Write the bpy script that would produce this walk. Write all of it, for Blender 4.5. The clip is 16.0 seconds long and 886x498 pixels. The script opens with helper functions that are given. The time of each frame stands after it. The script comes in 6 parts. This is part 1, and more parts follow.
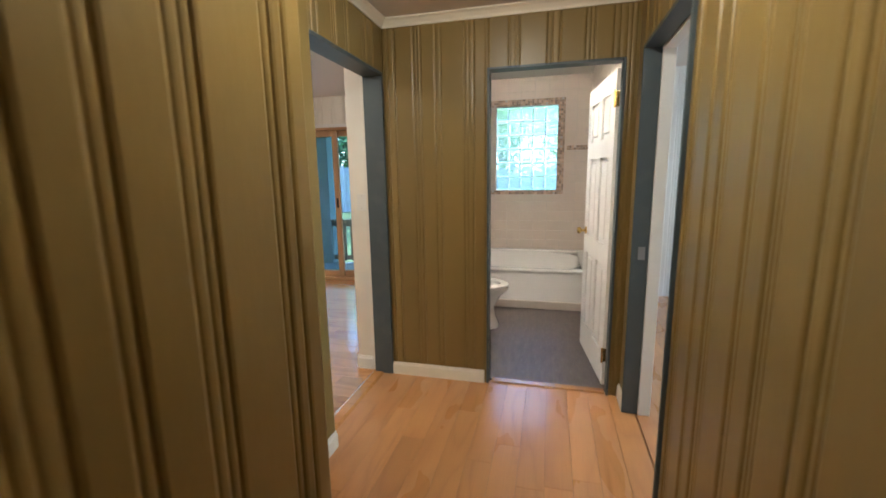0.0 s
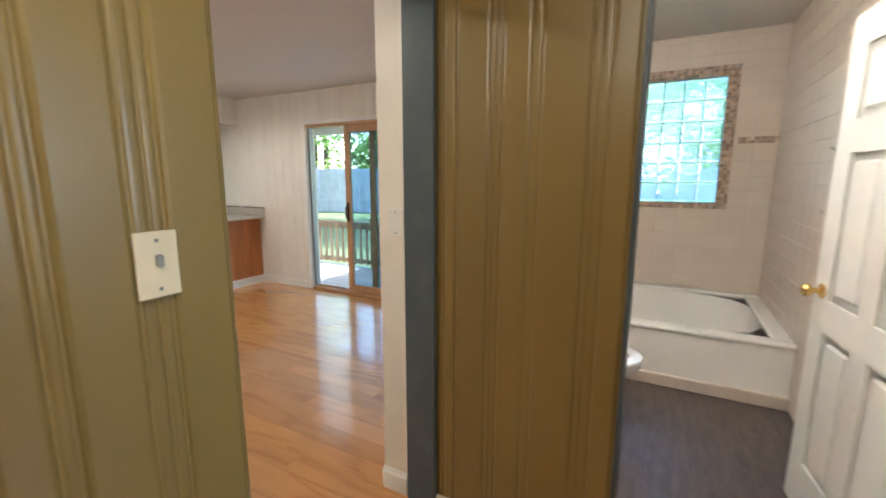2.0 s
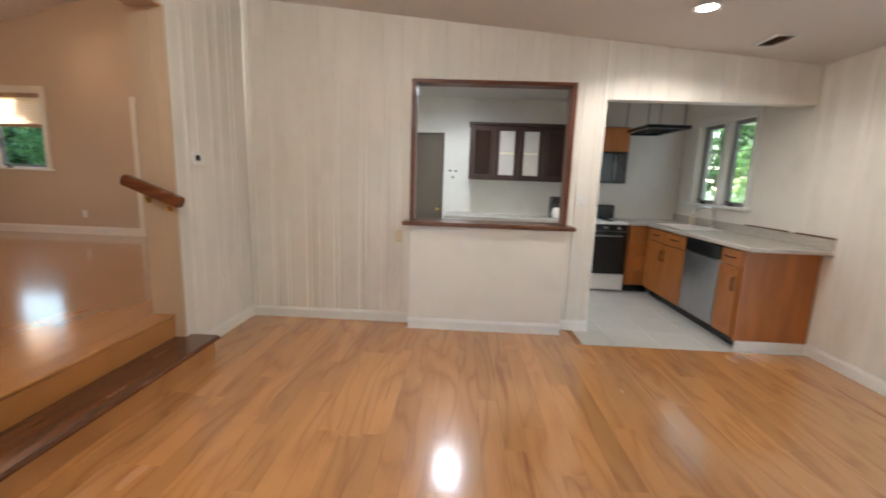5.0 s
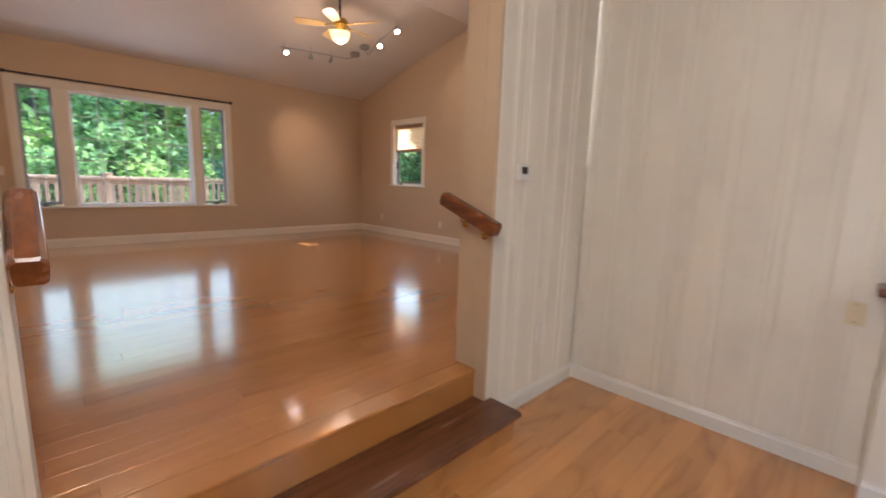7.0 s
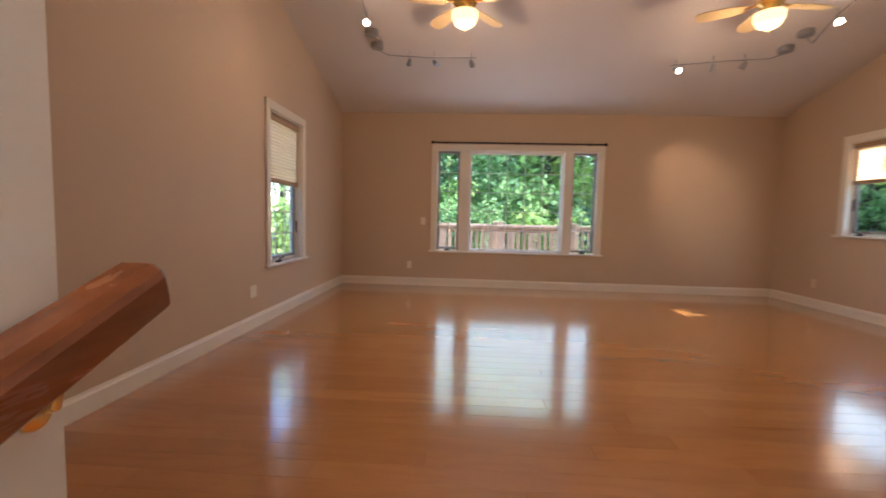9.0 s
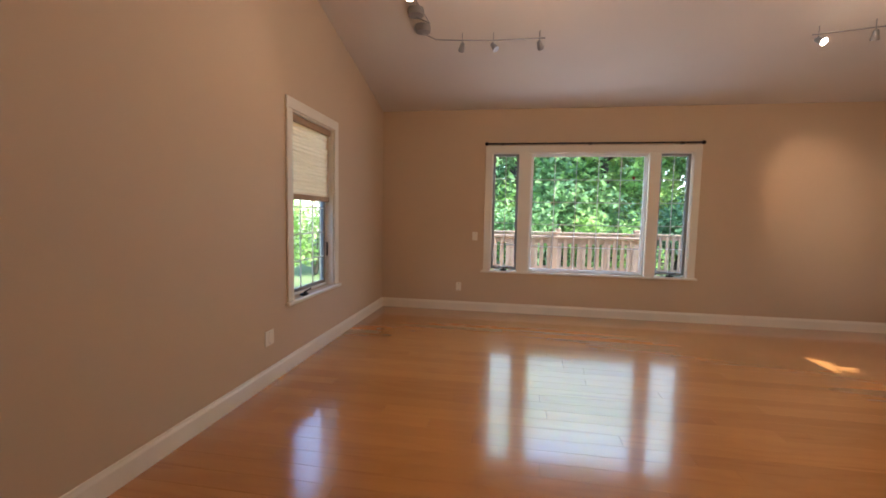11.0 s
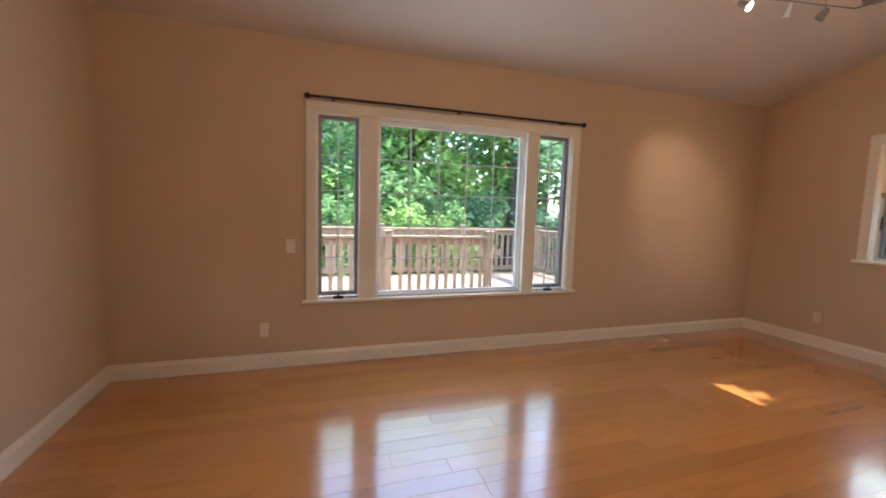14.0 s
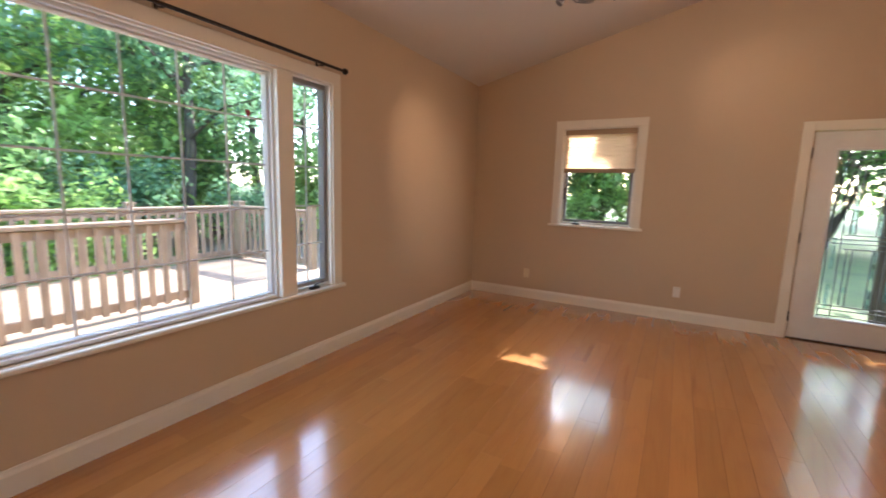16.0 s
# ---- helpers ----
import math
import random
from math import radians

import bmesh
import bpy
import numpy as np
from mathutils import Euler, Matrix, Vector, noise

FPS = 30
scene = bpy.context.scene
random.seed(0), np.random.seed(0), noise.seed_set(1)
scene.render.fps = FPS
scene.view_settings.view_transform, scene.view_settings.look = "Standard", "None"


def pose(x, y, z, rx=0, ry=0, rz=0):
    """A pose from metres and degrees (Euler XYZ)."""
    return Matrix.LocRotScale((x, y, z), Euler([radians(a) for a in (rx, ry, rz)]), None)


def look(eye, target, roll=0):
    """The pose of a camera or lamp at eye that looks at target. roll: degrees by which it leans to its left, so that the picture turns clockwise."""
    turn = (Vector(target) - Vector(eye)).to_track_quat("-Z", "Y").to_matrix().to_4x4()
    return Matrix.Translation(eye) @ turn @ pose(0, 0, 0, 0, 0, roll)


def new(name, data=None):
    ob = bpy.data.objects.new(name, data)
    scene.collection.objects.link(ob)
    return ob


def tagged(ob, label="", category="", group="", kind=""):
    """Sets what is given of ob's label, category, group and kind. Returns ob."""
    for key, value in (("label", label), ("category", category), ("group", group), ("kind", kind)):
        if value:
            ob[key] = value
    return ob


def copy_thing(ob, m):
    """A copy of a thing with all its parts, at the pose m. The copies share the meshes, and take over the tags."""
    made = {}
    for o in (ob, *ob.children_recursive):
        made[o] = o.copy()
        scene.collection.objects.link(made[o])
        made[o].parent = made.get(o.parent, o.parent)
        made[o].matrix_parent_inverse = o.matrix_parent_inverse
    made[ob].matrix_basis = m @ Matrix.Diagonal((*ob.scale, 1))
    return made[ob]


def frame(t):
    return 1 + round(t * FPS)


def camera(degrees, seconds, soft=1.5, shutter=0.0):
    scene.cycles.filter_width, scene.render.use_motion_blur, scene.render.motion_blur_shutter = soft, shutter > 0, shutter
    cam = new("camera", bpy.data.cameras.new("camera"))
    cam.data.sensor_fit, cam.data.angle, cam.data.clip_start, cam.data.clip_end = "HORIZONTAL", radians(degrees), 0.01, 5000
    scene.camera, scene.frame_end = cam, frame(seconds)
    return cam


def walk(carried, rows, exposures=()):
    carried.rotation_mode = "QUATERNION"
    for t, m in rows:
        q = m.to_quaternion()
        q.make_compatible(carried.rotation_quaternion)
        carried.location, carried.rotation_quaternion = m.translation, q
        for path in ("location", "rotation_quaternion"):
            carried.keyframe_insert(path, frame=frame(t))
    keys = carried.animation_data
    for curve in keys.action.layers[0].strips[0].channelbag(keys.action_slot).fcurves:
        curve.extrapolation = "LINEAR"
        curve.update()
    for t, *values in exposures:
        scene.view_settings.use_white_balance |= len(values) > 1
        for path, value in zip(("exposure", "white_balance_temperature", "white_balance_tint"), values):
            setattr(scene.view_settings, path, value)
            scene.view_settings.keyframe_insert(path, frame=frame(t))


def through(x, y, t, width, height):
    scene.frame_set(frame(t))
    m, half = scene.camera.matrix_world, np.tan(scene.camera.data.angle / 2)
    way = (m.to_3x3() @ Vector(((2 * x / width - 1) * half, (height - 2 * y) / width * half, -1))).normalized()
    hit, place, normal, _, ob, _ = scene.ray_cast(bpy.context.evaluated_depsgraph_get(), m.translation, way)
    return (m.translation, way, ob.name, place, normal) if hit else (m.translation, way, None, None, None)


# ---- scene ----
cam = camera(93.4, 16.0, 1.7, 0.4)
EXPOSURES = [(0, 3.15, 5900, 10), (5.5, 3.15, 5900, 12), (8, 3.15, 5900, 18), (9.5, 3.15, 5900, 16), (12.5, 3.1, 6000, 13), (16, 3.1, 6050, 16)]
PATH = [
    (0, (0.952, 1.085, 1.401), (0.462, 2.993, 1.057), -0.9),
    (0.5, (0.875, 1.41, 1.411), (0.36, 3.312, 1.072), -0.6),
    (1, (0.817, 1.742, 1.402), (0.216, 3.623, 1.085), -0.4),
    (1.5, (0.764, 2.051, 1.4), (0.031, 3.883, 1.072), 0.1),
    (2, (0.652, 2.36, 1.409), (-0.275, 4.101, 1.076), 0.1),
    (2.5, (0.51, 2.67, 1.404), (-0.659, 4.257, 1.067), 0.2),
    (3, (0.356, 2.892, 1.402), (-1.052, 4.272, 1.065), 0.8),
    (3.5, (0.115, 3.056, 1.409), (-1.536, 4.133, 1.072), 1.1),
    (4, (-0.127, 3.154, 1.394), (-1.959, 3.881, 1.052), 1.6),
    (4.5, (-0.401, 3.219, 1.391), (-2.341, 3.556, 1.042), 1.8),
    (5, (-0.681, 3.208, 1.387), (-2.651, 3.126, 1.054), 2.0),
    (7.5, (-1.991, 2.331, 1.396), (-3.098, 0.691, 1.105), 1.8),
    (8, (-2.142, 2.041, 1.352), (-2.886, 0.206, 1.109), 1.9),
    (8.5, (-2.211, 1.75, 1.386), (-2.507, -0.219, 1.199), 1.8),
    (9, (-2.243, 1.462, 1.414), (-2.136, -0.53, 1.266), 1.4),
    (9.5, (-2.126, 1.228, 1.42), (-1.797, -0.739, 1.275), 1.0),
    (12, (-2.0, -0.103, 1.724), (-1.738, -2.078, 1.558), 1.6),
    (12.5, (-1.937, -0.472, 1.715), (-1.859, -2.464, 1.555), 1.8),
    (13, (-1.807, -0.805, 1.69), (-1.958, -2.795, 1.557), 1.8),
    (13.5, (-1.762, -1.124, 1.717), (-2.111, -3.088, 1.562), 1.6),
    (14, (-1.662, -1.464, 1.711), (-2.296, -3.351, 1.518), 1.7),
    (14.5, (-1.601, -1.819, 1.699), (-2.566, -3.557, 1.476), 1.8),
    (15, (-1.559, -2.169, 1.732), (-2.832, -3.691, 1.476), 1.9),
    (15.5, (-1.66, -2.461, 1.694), (-3.183, -3.728, 1.42), 2.0),
    (16, (-1.755, -2.737, 1.704), (-3.484, -3.701, 1.419), 1.6),
]
walk(cam, [(t, look(eye, target, roll)) for t, eye, target, roll in PATH], EXPOSURES)

# world and sun
world = bpy.data.worlds.new("sky")
scene.world = world
world.use_nodes = True
wn = world.node_tree.nodes
sky = wn.new("ShaderNodeTexSky")
sky.sky_type = 'NISHITA'
sky.sun_disc = False
sky.sun_elevation = radians(37)
sky.sun_rotation = radians(270)
wn["Background"].inputs["Strength"].default_value = 0.15
world.node_tree.links.new(sky.outputs[0], wn["Background"].inputs["Color"])
sun = new("sun", bpy.data.lights.new("sun", 'SUN'))
sun.data.energy = 2.1
sun.data.angle = radians(0.5)
sun.data.color = (1.0, 0.95, 0.86)
sun.matrix_world = look((-10, -3.86, 8), (-10 + 8, -3.86, 8 - 6.05))


def area(name, m, w, h, power, colour=(1, 1, 1)):
    d = bpy.data.lights.new(name, 'AREA')
    d.shape, d.size, d.size_y, d.energy, d.color = 'RECTANGLE', w, h, power, colour
    ob = new(name, d)
    ob.matrix_world = m
    return ob


def point(name, p, power, colour, r=0.05):
    d = bpy.data.lights.new(name, 'POINT')
    d.energy, d.color, d.shadow_soft_size = power, colour, r
    ob = new(name, d)
    ob.location = p
    return ob


def spot(name, p, q, power, colour, deg=60, blend=0.6, r=0.03):
    d = bpy.data.lights.new(name, 'SPOT')
    d.energy, d.color, d.spot_size, d.spot_blend, d.shadow_soft_size = power, colour, radians(deg), blend, r
    ob = new(name, d)
    ob.matrix_world = look(p, q)
    return ob


DAY = (0.70, 0.86, 1.0)
WARM = (1.0, 0.67, 0.42)
area("daylight_bedroom", look((4.55, 3.4, 1.6), (1, 3.2, 1.2)), 1.2, 1.2, 6.0, DAY)
# sky light in the window openings
area("daylight_front", look((-3.008, -5.20, 1.67), (-3.008, 0, 1.67)), 1.36, 1.44, 1.15, DAY)
area("daylight_front_b", look((-1.95, -5.19, 1.67), (-1.95, 0, 1.67)), 0.27, 1.44, 0.24, DAY)
area("daylight_front_c", look((-4.055, -5.19, 1.67), (-4.055, 0, 1.67)), 0.30, 1.44, 0.26, DAY)
area("daylight_west", look((-6.98, -3.6, 1.64), (0, -3.6, 1.64)), 0.68, 0.52, 0.36, DAY)
area("daylight_east", look((-0.31, -3.09, 1.35), (-4, -3.09, 1.35)), 0.68, 0.72, 0.08, DAY)
area("daylight_entry", look((-6.93, -1.22, 1.36), (0, -1.22, 1.36)), 0.54, 1.55, 0.10, DAY)
area("daylight_sliding", look((-3.0, 6.2, 1.03), (-3.0, 0, 1.03)), 0.52, 1.9, 0.5, DAY)
area("daylight_sliding_b", look((-2.07, 6.2, 1.03), (-2.07, 0, 1.03)), 0.95, 1.8, 0.28, DAY)
area("daylight_kitchen", look((-5.79, 6.18, 1.67), (-5.79, 0, 1.67)), 1.0, 0.92, 0.2, DAY)
area("daylight_bath", look((0.64, 6.90, 1.93), (0.64, 0, 1.93)), 1.2, 1.5, 0.17, (0.55, 0.82, 1.0))
spot("dining_downlight", (-3.76, 4.78, 2.50), (-3.76, 4.78, 0), 6.6, (1, 0.90, 0.75), 160, 0.5, 0.05)
# unseen fill, added to brighten the upper dining walls
point("dining_fill_lamp", (-1.9, 2.2, 2.62), 5.5, (1, 0.90, 0.74), 0.06)
spot("kitchen_downlight", (-5.65, 3.15, 2.42), (-5.65, 3.15, 0), 9.5, (0.95, 1.0, 0.98), 174, 0.9, 0.11)
# fill for the bathroom, from a source that is never in view
point("bath_fill_lamp", (0.35, 4.0, 2.40), 2.6, (1, 0.88, 0.70), 0.07)
point("hall_bulb", (0.66, 2.1, 2.29), 4.0, (1, 0.90, 0.70), 0.08)
point("fan_bulb", (-2.18, -2.43, 3.10), 4.0, WARM, 0.09)
point("fan_bulb_b", (-4.82, -2.45, 3.10), 4.0, WARM, 0.09)
spot("track_spot_wall", (-4.70, -3.84, 3.16), (-5.72, -5.16, 1.9), 7.0, WARM, 48, 1.0)
spot("track_spot_b", (-5.84, -3.0, 3.33), (-6.94, -2.0, 2.6), 1.5, WARM, 60, 1.0)
spot("track_spot_c", (-5.83, -2.57, 3.43), (-4.2, -2.0, 0.33), 1.5, WARM, 60, 1.0)
spot("track_spot_d", (-1.14, -3.0, 3.33), (-0.26, -1.6, 2.2), 1.5, WARM, 60, 1.0)


# materials
def mat(name, col, rough=0.5, var=0.06, scale=3.0, bump=0.1, bscale=60.0, metal=0.0, coat=0.0, stretch=(1, 1, 1),
        rnd=0.0, dirt=None, dirt_amt=0.0):
    m = bpy.data.materials.new(name)
    m.use_nodes = True
    nt = m.node_tree
    n, l = nt.nodes, nt.links
    b = n["Principled BSDF"]
    tc = n.new("ShaderNodeTexCoord")
    oi = n.new("ShaderNodeObjectInfo")
    add = n.new("ShaderNodeVectorMath")
    add.operation = 'MULTIPLY_ADD'
    l.new(oi.outputs["Random"], add.inputs[0])
    add.inputs[1].default_value = (7.3, 3.1, 5.7) if rnd else (0, 0, 0)
    l.new(tc.outputs["Object"], add.inputs[2])
    mp = n.new("ShaderNodeMapping")
    mp.inputs["Scale"].default_value = stretch
    l.new(add.outputs[0], mp.inputs[0])
    n1 = n.new("ShaderNodeTexNoise")
    n1.inputs["Scale"].default_value, n1.inputs["Detail"].default_value = scale, 6
    n2 = n.new("ShaderNodeTexNoise")
    n2.inputs["Scale"].default_value, n2.inputs["Detail"].default_value = bscale, 4
    l.new(mp.outputs[0], n1.inputs["Vector"])
    l.new(mp.outputs[0], n2.inputs["Vector"])
    r = n.new("ShaderNodeValToRGB")
    c = np.array(col)
    r.color_ramp.elements[0].position, r.color_ramp.elements[1].position = 0.3, 0.7
    r.color_ramp.elements[0].color = (*np.clip(c * (1 - var), 0, 1), 1)
    r.color_ramp.elements[1].color = (*np.clip(c * (1 + var), 0, 1), 1)
    l.new(n1.outputs["Fac"], r.inputs[0])
    out = r.outputs[0]
    if dirt:
        n3 = n.new("ShaderNodeTexNoise")
        n3.inputs["Scale"].default_value, n3.inputs["Detail"].default_value = scale * 2.7, 8
        l.new(mp.outputs[0], n3.inputs["Vector"])
        rr = n.new("ShaderNodeValToRGB")
        rr.color_ramp.elements[0].position, rr.color_ramp.elements[1].position = 0.52, 0.75
        l.new(n3.outputs["Fac"], rr.inputs[0])
        mu = n.new("ShaderNodeMath")
        mu.operation = 'MULTIPLY'
        mu.inputs[1].default_value = dirt_amt
        l.new(rr.outputs[0], mu.inputs[0])
        mx = n.new("ShaderNodeMixRGB")
        mx.inputs[2].default_value = (*dirt, 1)
        l.new(mu.outputs[0], mx.inputs[0])
        l.new(out, mx.inputs[1])
        out = mx.outputs[0]
    if rnd:
        hs = n.new("ShaderNodeHueSaturation")
        mr = n.new("ShaderNodeMapRange")
        mr.inputs["To Min"].default_value, mr.inputs["To Max"].default_value = 1 - rnd, 1 + rnd
        l.new(oi.outputs["Random"], mr.inputs["Value"])
        l.new(mr.outputs[0], hs.inputs["Value"])
        l.new(out, hs.inputs["Color"])
        out = hs.outputs[0]
    l.new(out, b.inputs["Base Color"])
    rm = n.new("ShaderNodeMapRange")
    rm.inputs["To Min"].default_value, rm.inputs["To Max"].default_value = max(rough * 0.8, 0.02), min(rough * 1.25, 1)
    l.new(n1.outputs["Fac"], rm.inputs["Value"])
    l.new(rm.outputs[0], b.inputs["Roughness"])
    b.inputs["Metallic"].default_value = metal
    b.inputs["Coat Weight"].default_value = coat
    b.inputs["Coat Roughness"].default_value = 0.15
    b.inputs["Coat IOR"].default_value = 1.55
    if bump:
        bp = n.new("ShaderNodeBump")
        bp.inputs["Strength"].default_value, bp.inputs["Distance"].default_value = bump, 0.004
        l.new(n2.outputs["Fac"], bp.inputs["Height"])
        l.new(bp.outputs[0], b.inputs["Normal"])
    return m


def wood(name, col, dark, along, rough=0.17, coat=0.8, rnd=0.1, figure=0.5):
    """Varnished boards with long arched grain, fine pores and a tone of their own each."""
    m = bpy.data.materials.new(name)
    m.use_nodes = True
    n, l = m.node_tree.nodes, m.node_tree.links
    b = n["Principled BSDF"]

    def math_node(op, a, c, d=None):
        q = n.new("ShaderNodeMath")
        q.operation = op
        for k, v in enumerate((a, c, d)):
            if v is None:
                continue
            if isinstance(v, (int, float)):
                q.inputs[k].default_value = v
            else:
                l.new(v, q.inputs[k])
        return q.outputs[0]

    def noise(scale, detail, stretch):
        mp = n.new("ShaderNodeMapping")
        mp.inputs["Scale"].default_value = stretch if along == 'x' else (stretch[1], stretch[0], stretch[2])
        l.new(shift.outputs[0], mp.inputs[0])
        t = n.new("ShaderNodeTexNoise")
        t.inputs["Scale"].default_value, t.inputs["Detail"].default_value = scale, detail
        l.new(mp.outputs[0], t.inputs["Vector"])
        return t.outputs["Fac"]
    tc, oi = n.new("ShaderNodeTexCoord"), n.new("ShaderNodeObjectInfo")
    shift = n.new("ShaderNodeVectorMath")
    shift.operation = 'MULTIPLY_ADD'
    l.new(oi.outputs["Random"], shift.inputs[0])
    shift.inputs[1].default_value = (17.3, 13.1, 5.7)
    l.new(tc.outputs["Object"], shift.inputs[2])
    rings = math_node('PINGPONG', math_node('MULTIPLY', noise(1.0, 1.5, (0.75, 4.2, 1)), 7.0), 0.5)
    rings = math_node('POWER', math_node('MULTIPLY', rings, 2.0), 2.5)
    pores = noise(1.0, 5, (5.0, 130.0, 1))
    patch = noise(1.0, 3, (1.1, 3.0, 1))
    streak = n.new("ShaderNodeMapRange")
    streak.inputs["From Min"].default_value, streak.inputs["From Max"].default_value = 0.66, 0.76
    l.new(noise(1.0, 3, (0.9, 14.0, 1)), streak.inputs["Value"])
    fac = math_node('MULTIPLY_ADD', math_node('MULTIPLY', rings, patch), figure, math_node('MULTIPLY', streak.outputs[0], 0.55))
    fac = math_node('ADD', fac, math_node('MULTIPLY', math_node('SUBTRACT', pores, 0.45), 0.4))
    mx = n.new("ShaderNodeMixRGB")
    mx.use_clamp = True
    mx.inputs[1].default_value, mx.inputs[2].default_value = (*col, 1), (*dark, 1)
    cl = n.new("ShaderNodeClamp")
    l.new(fac, cl.inputs["Value"])
    l.new(cl.outputs[0], mx.inputs[0])
    hs = n.new("ShaderNodeHueSaturation")
    tone = n.new("ShaderNodeMapRange")
    tone.inputs["To Min"].default_value, tone.inputs["To Max"].default_value = 1 - rnd * 1.4, 1 + rnd
    l.new(oi.outputs["Random"], tone.inputs["Value"])
    l.new(tone.outputs[0], hs.inputs["Value"])
    l.new(mx.outputs[0], hs.inputs["Color"])
    l.new(hs.outputs[0], b.inputs["Base Color"])
    rg = n.new("ShaderNodeMapRange")
    rg.inputs["To Min"].default_value, rg.inputs["To Max"].default_value = rough * 0.75, rough * 1.3
    l.new(patch, rg.inputs["Value"])
    l.new(rg.outputs[0], b.inputs["Roughness"])
    b.inputs["Coat Weight"].default_value = coat
    b.inputs["Coat Roughness"].default_value = 0.115
    b.inputs["Coat IOR"].default_value = 1.55
    bp = n.new("ShaderNodeBump")
    bp.inputs["Strength"].default_value, bp.inputs["Distance"].default_value = 0.05, 0.003
    l.new(patch, bp.inputs["Height"])
    l.new(bp.outputs[0], b.inputs["Normal"])
    return m


def glow(name, col, strength):
    m = bpy.data.materials.new(name)
    m.use_nodes = True
    b = m.node_tree.nodes["Principled BSDF"]
    b.inputs["Base Color"].default_value = (*col, 1)
    b.inputs["Emission Color"].default_value = (*col, 1)
    b.inputs["Emission Strength"].default_value = strength
    return m


def glass(name, tint=(0.97, 0.99, 0.99), wavy=0.0):
    m = bpy.data.materials.new(name)
    m.use_nodes = True
    nt = m.node_tree
    b = nt.nodes["Principled BSDF"]
    b.inputs["Base Color"].default_value = (*tint, 1)
    b.inputs["Roughness"].default_value = 0.02 if not wavy else 0.12
    b.inputs["Transmission Weight"].default_value = 1.0
    b.inputs["IOR"].default_value = 1.1 if not wavy else 1.35
    if wavy:
        tc = nt.nodes.new("ShaderNodeTexCoord")
        no = nt.nodes.new("ShaderNodeTexNoise")
        no.inputs["Scale"].default_value = 14
        bp = nt.nodes.new("ShaderNodeBump")
        bp.inputs["Strength"].default_value, bp.inputs["Distance"].default_value = wavy, 0.02
        nt.links.new(tc.outputs["Object"], no.inputs["Vector"])
        nt.links.new(no.outputs["Fac"], bp.inputs["Height"])
        nt.links.new(bp.outputs[0], b.inputs["Normal"])
    return m


def leafmat(name, col, rnd=0.35):
    m = mat(name, col, 0.6, 0.3, 1.3, 0, 10)
    nt = m.node_tree
    b = nt.nodes["Principled BSDF"]
    g = nt.nodes.new("ShaderNodeNewGeometry")
    hs = nt.nodes.new("ShaderNodeHueSaturation")
    mr = nt.nodes.new("ShaderNodeMapRange")
    mr.inputs["To Min"].default_value, mr.inputs["To Max"].default_value = 1 - rnd, 1 + rnd * 1.5
    nt.links.new(g.outputs["Random Per Island"], mr.inputs["Value"])
    nt.links.new(mr.outputs[0], hs.inputs["Value"])
    src = b.inputs["Base Color"].links[0].from_socket
    nt.links.new(src, hs.inputs["Color"])
    nt.links.new(hs.outputs[0], b.inputs["Base Color"])
    tr = nt.nodes.new("ShaderNodeBsdfTranslucent")
    nt.links.new(hs.outputs[0], tr.inputs["Color"])
    mx = nt.nodes.new("ShaderNodeMixShader")
    mx.inputs[0].default_value = 0.5
    nt.links.new(b.outputs[0], mx.inputs[1])
    nt.links.new(tr.outputs[0], mx.inputs[2])
    nt.links.new(mx.outputs[0], nt.nodes["Material Output"].inputs["Surface"])
    return m


def fabric(name, col, through):
    """Cloth that lets daylight glow through it."""
    m = mat(name, col, 0.9, 0.04, 4, 0.2, 160)
    nt = m.node_tree
    tr = nt.nodes.new("ShaderNodeBsdfTranslucent")
    tr.inputs["Color"].default_value = (*col, 1)
    mx = nt.nodes.new("ShaderNodeMixShader")
    mx.inputs[0].default_value = through
    nt.links.new(nt.nodes["Principled BSDF"].outputs[0], mx.inputs[1])
    nt.links.new(tr.outputs[0], mx.inputs[2])
    nt.links.new(mx.outputs[0], nt.nodes["Material Output"].inputs["Surface"])
    return m


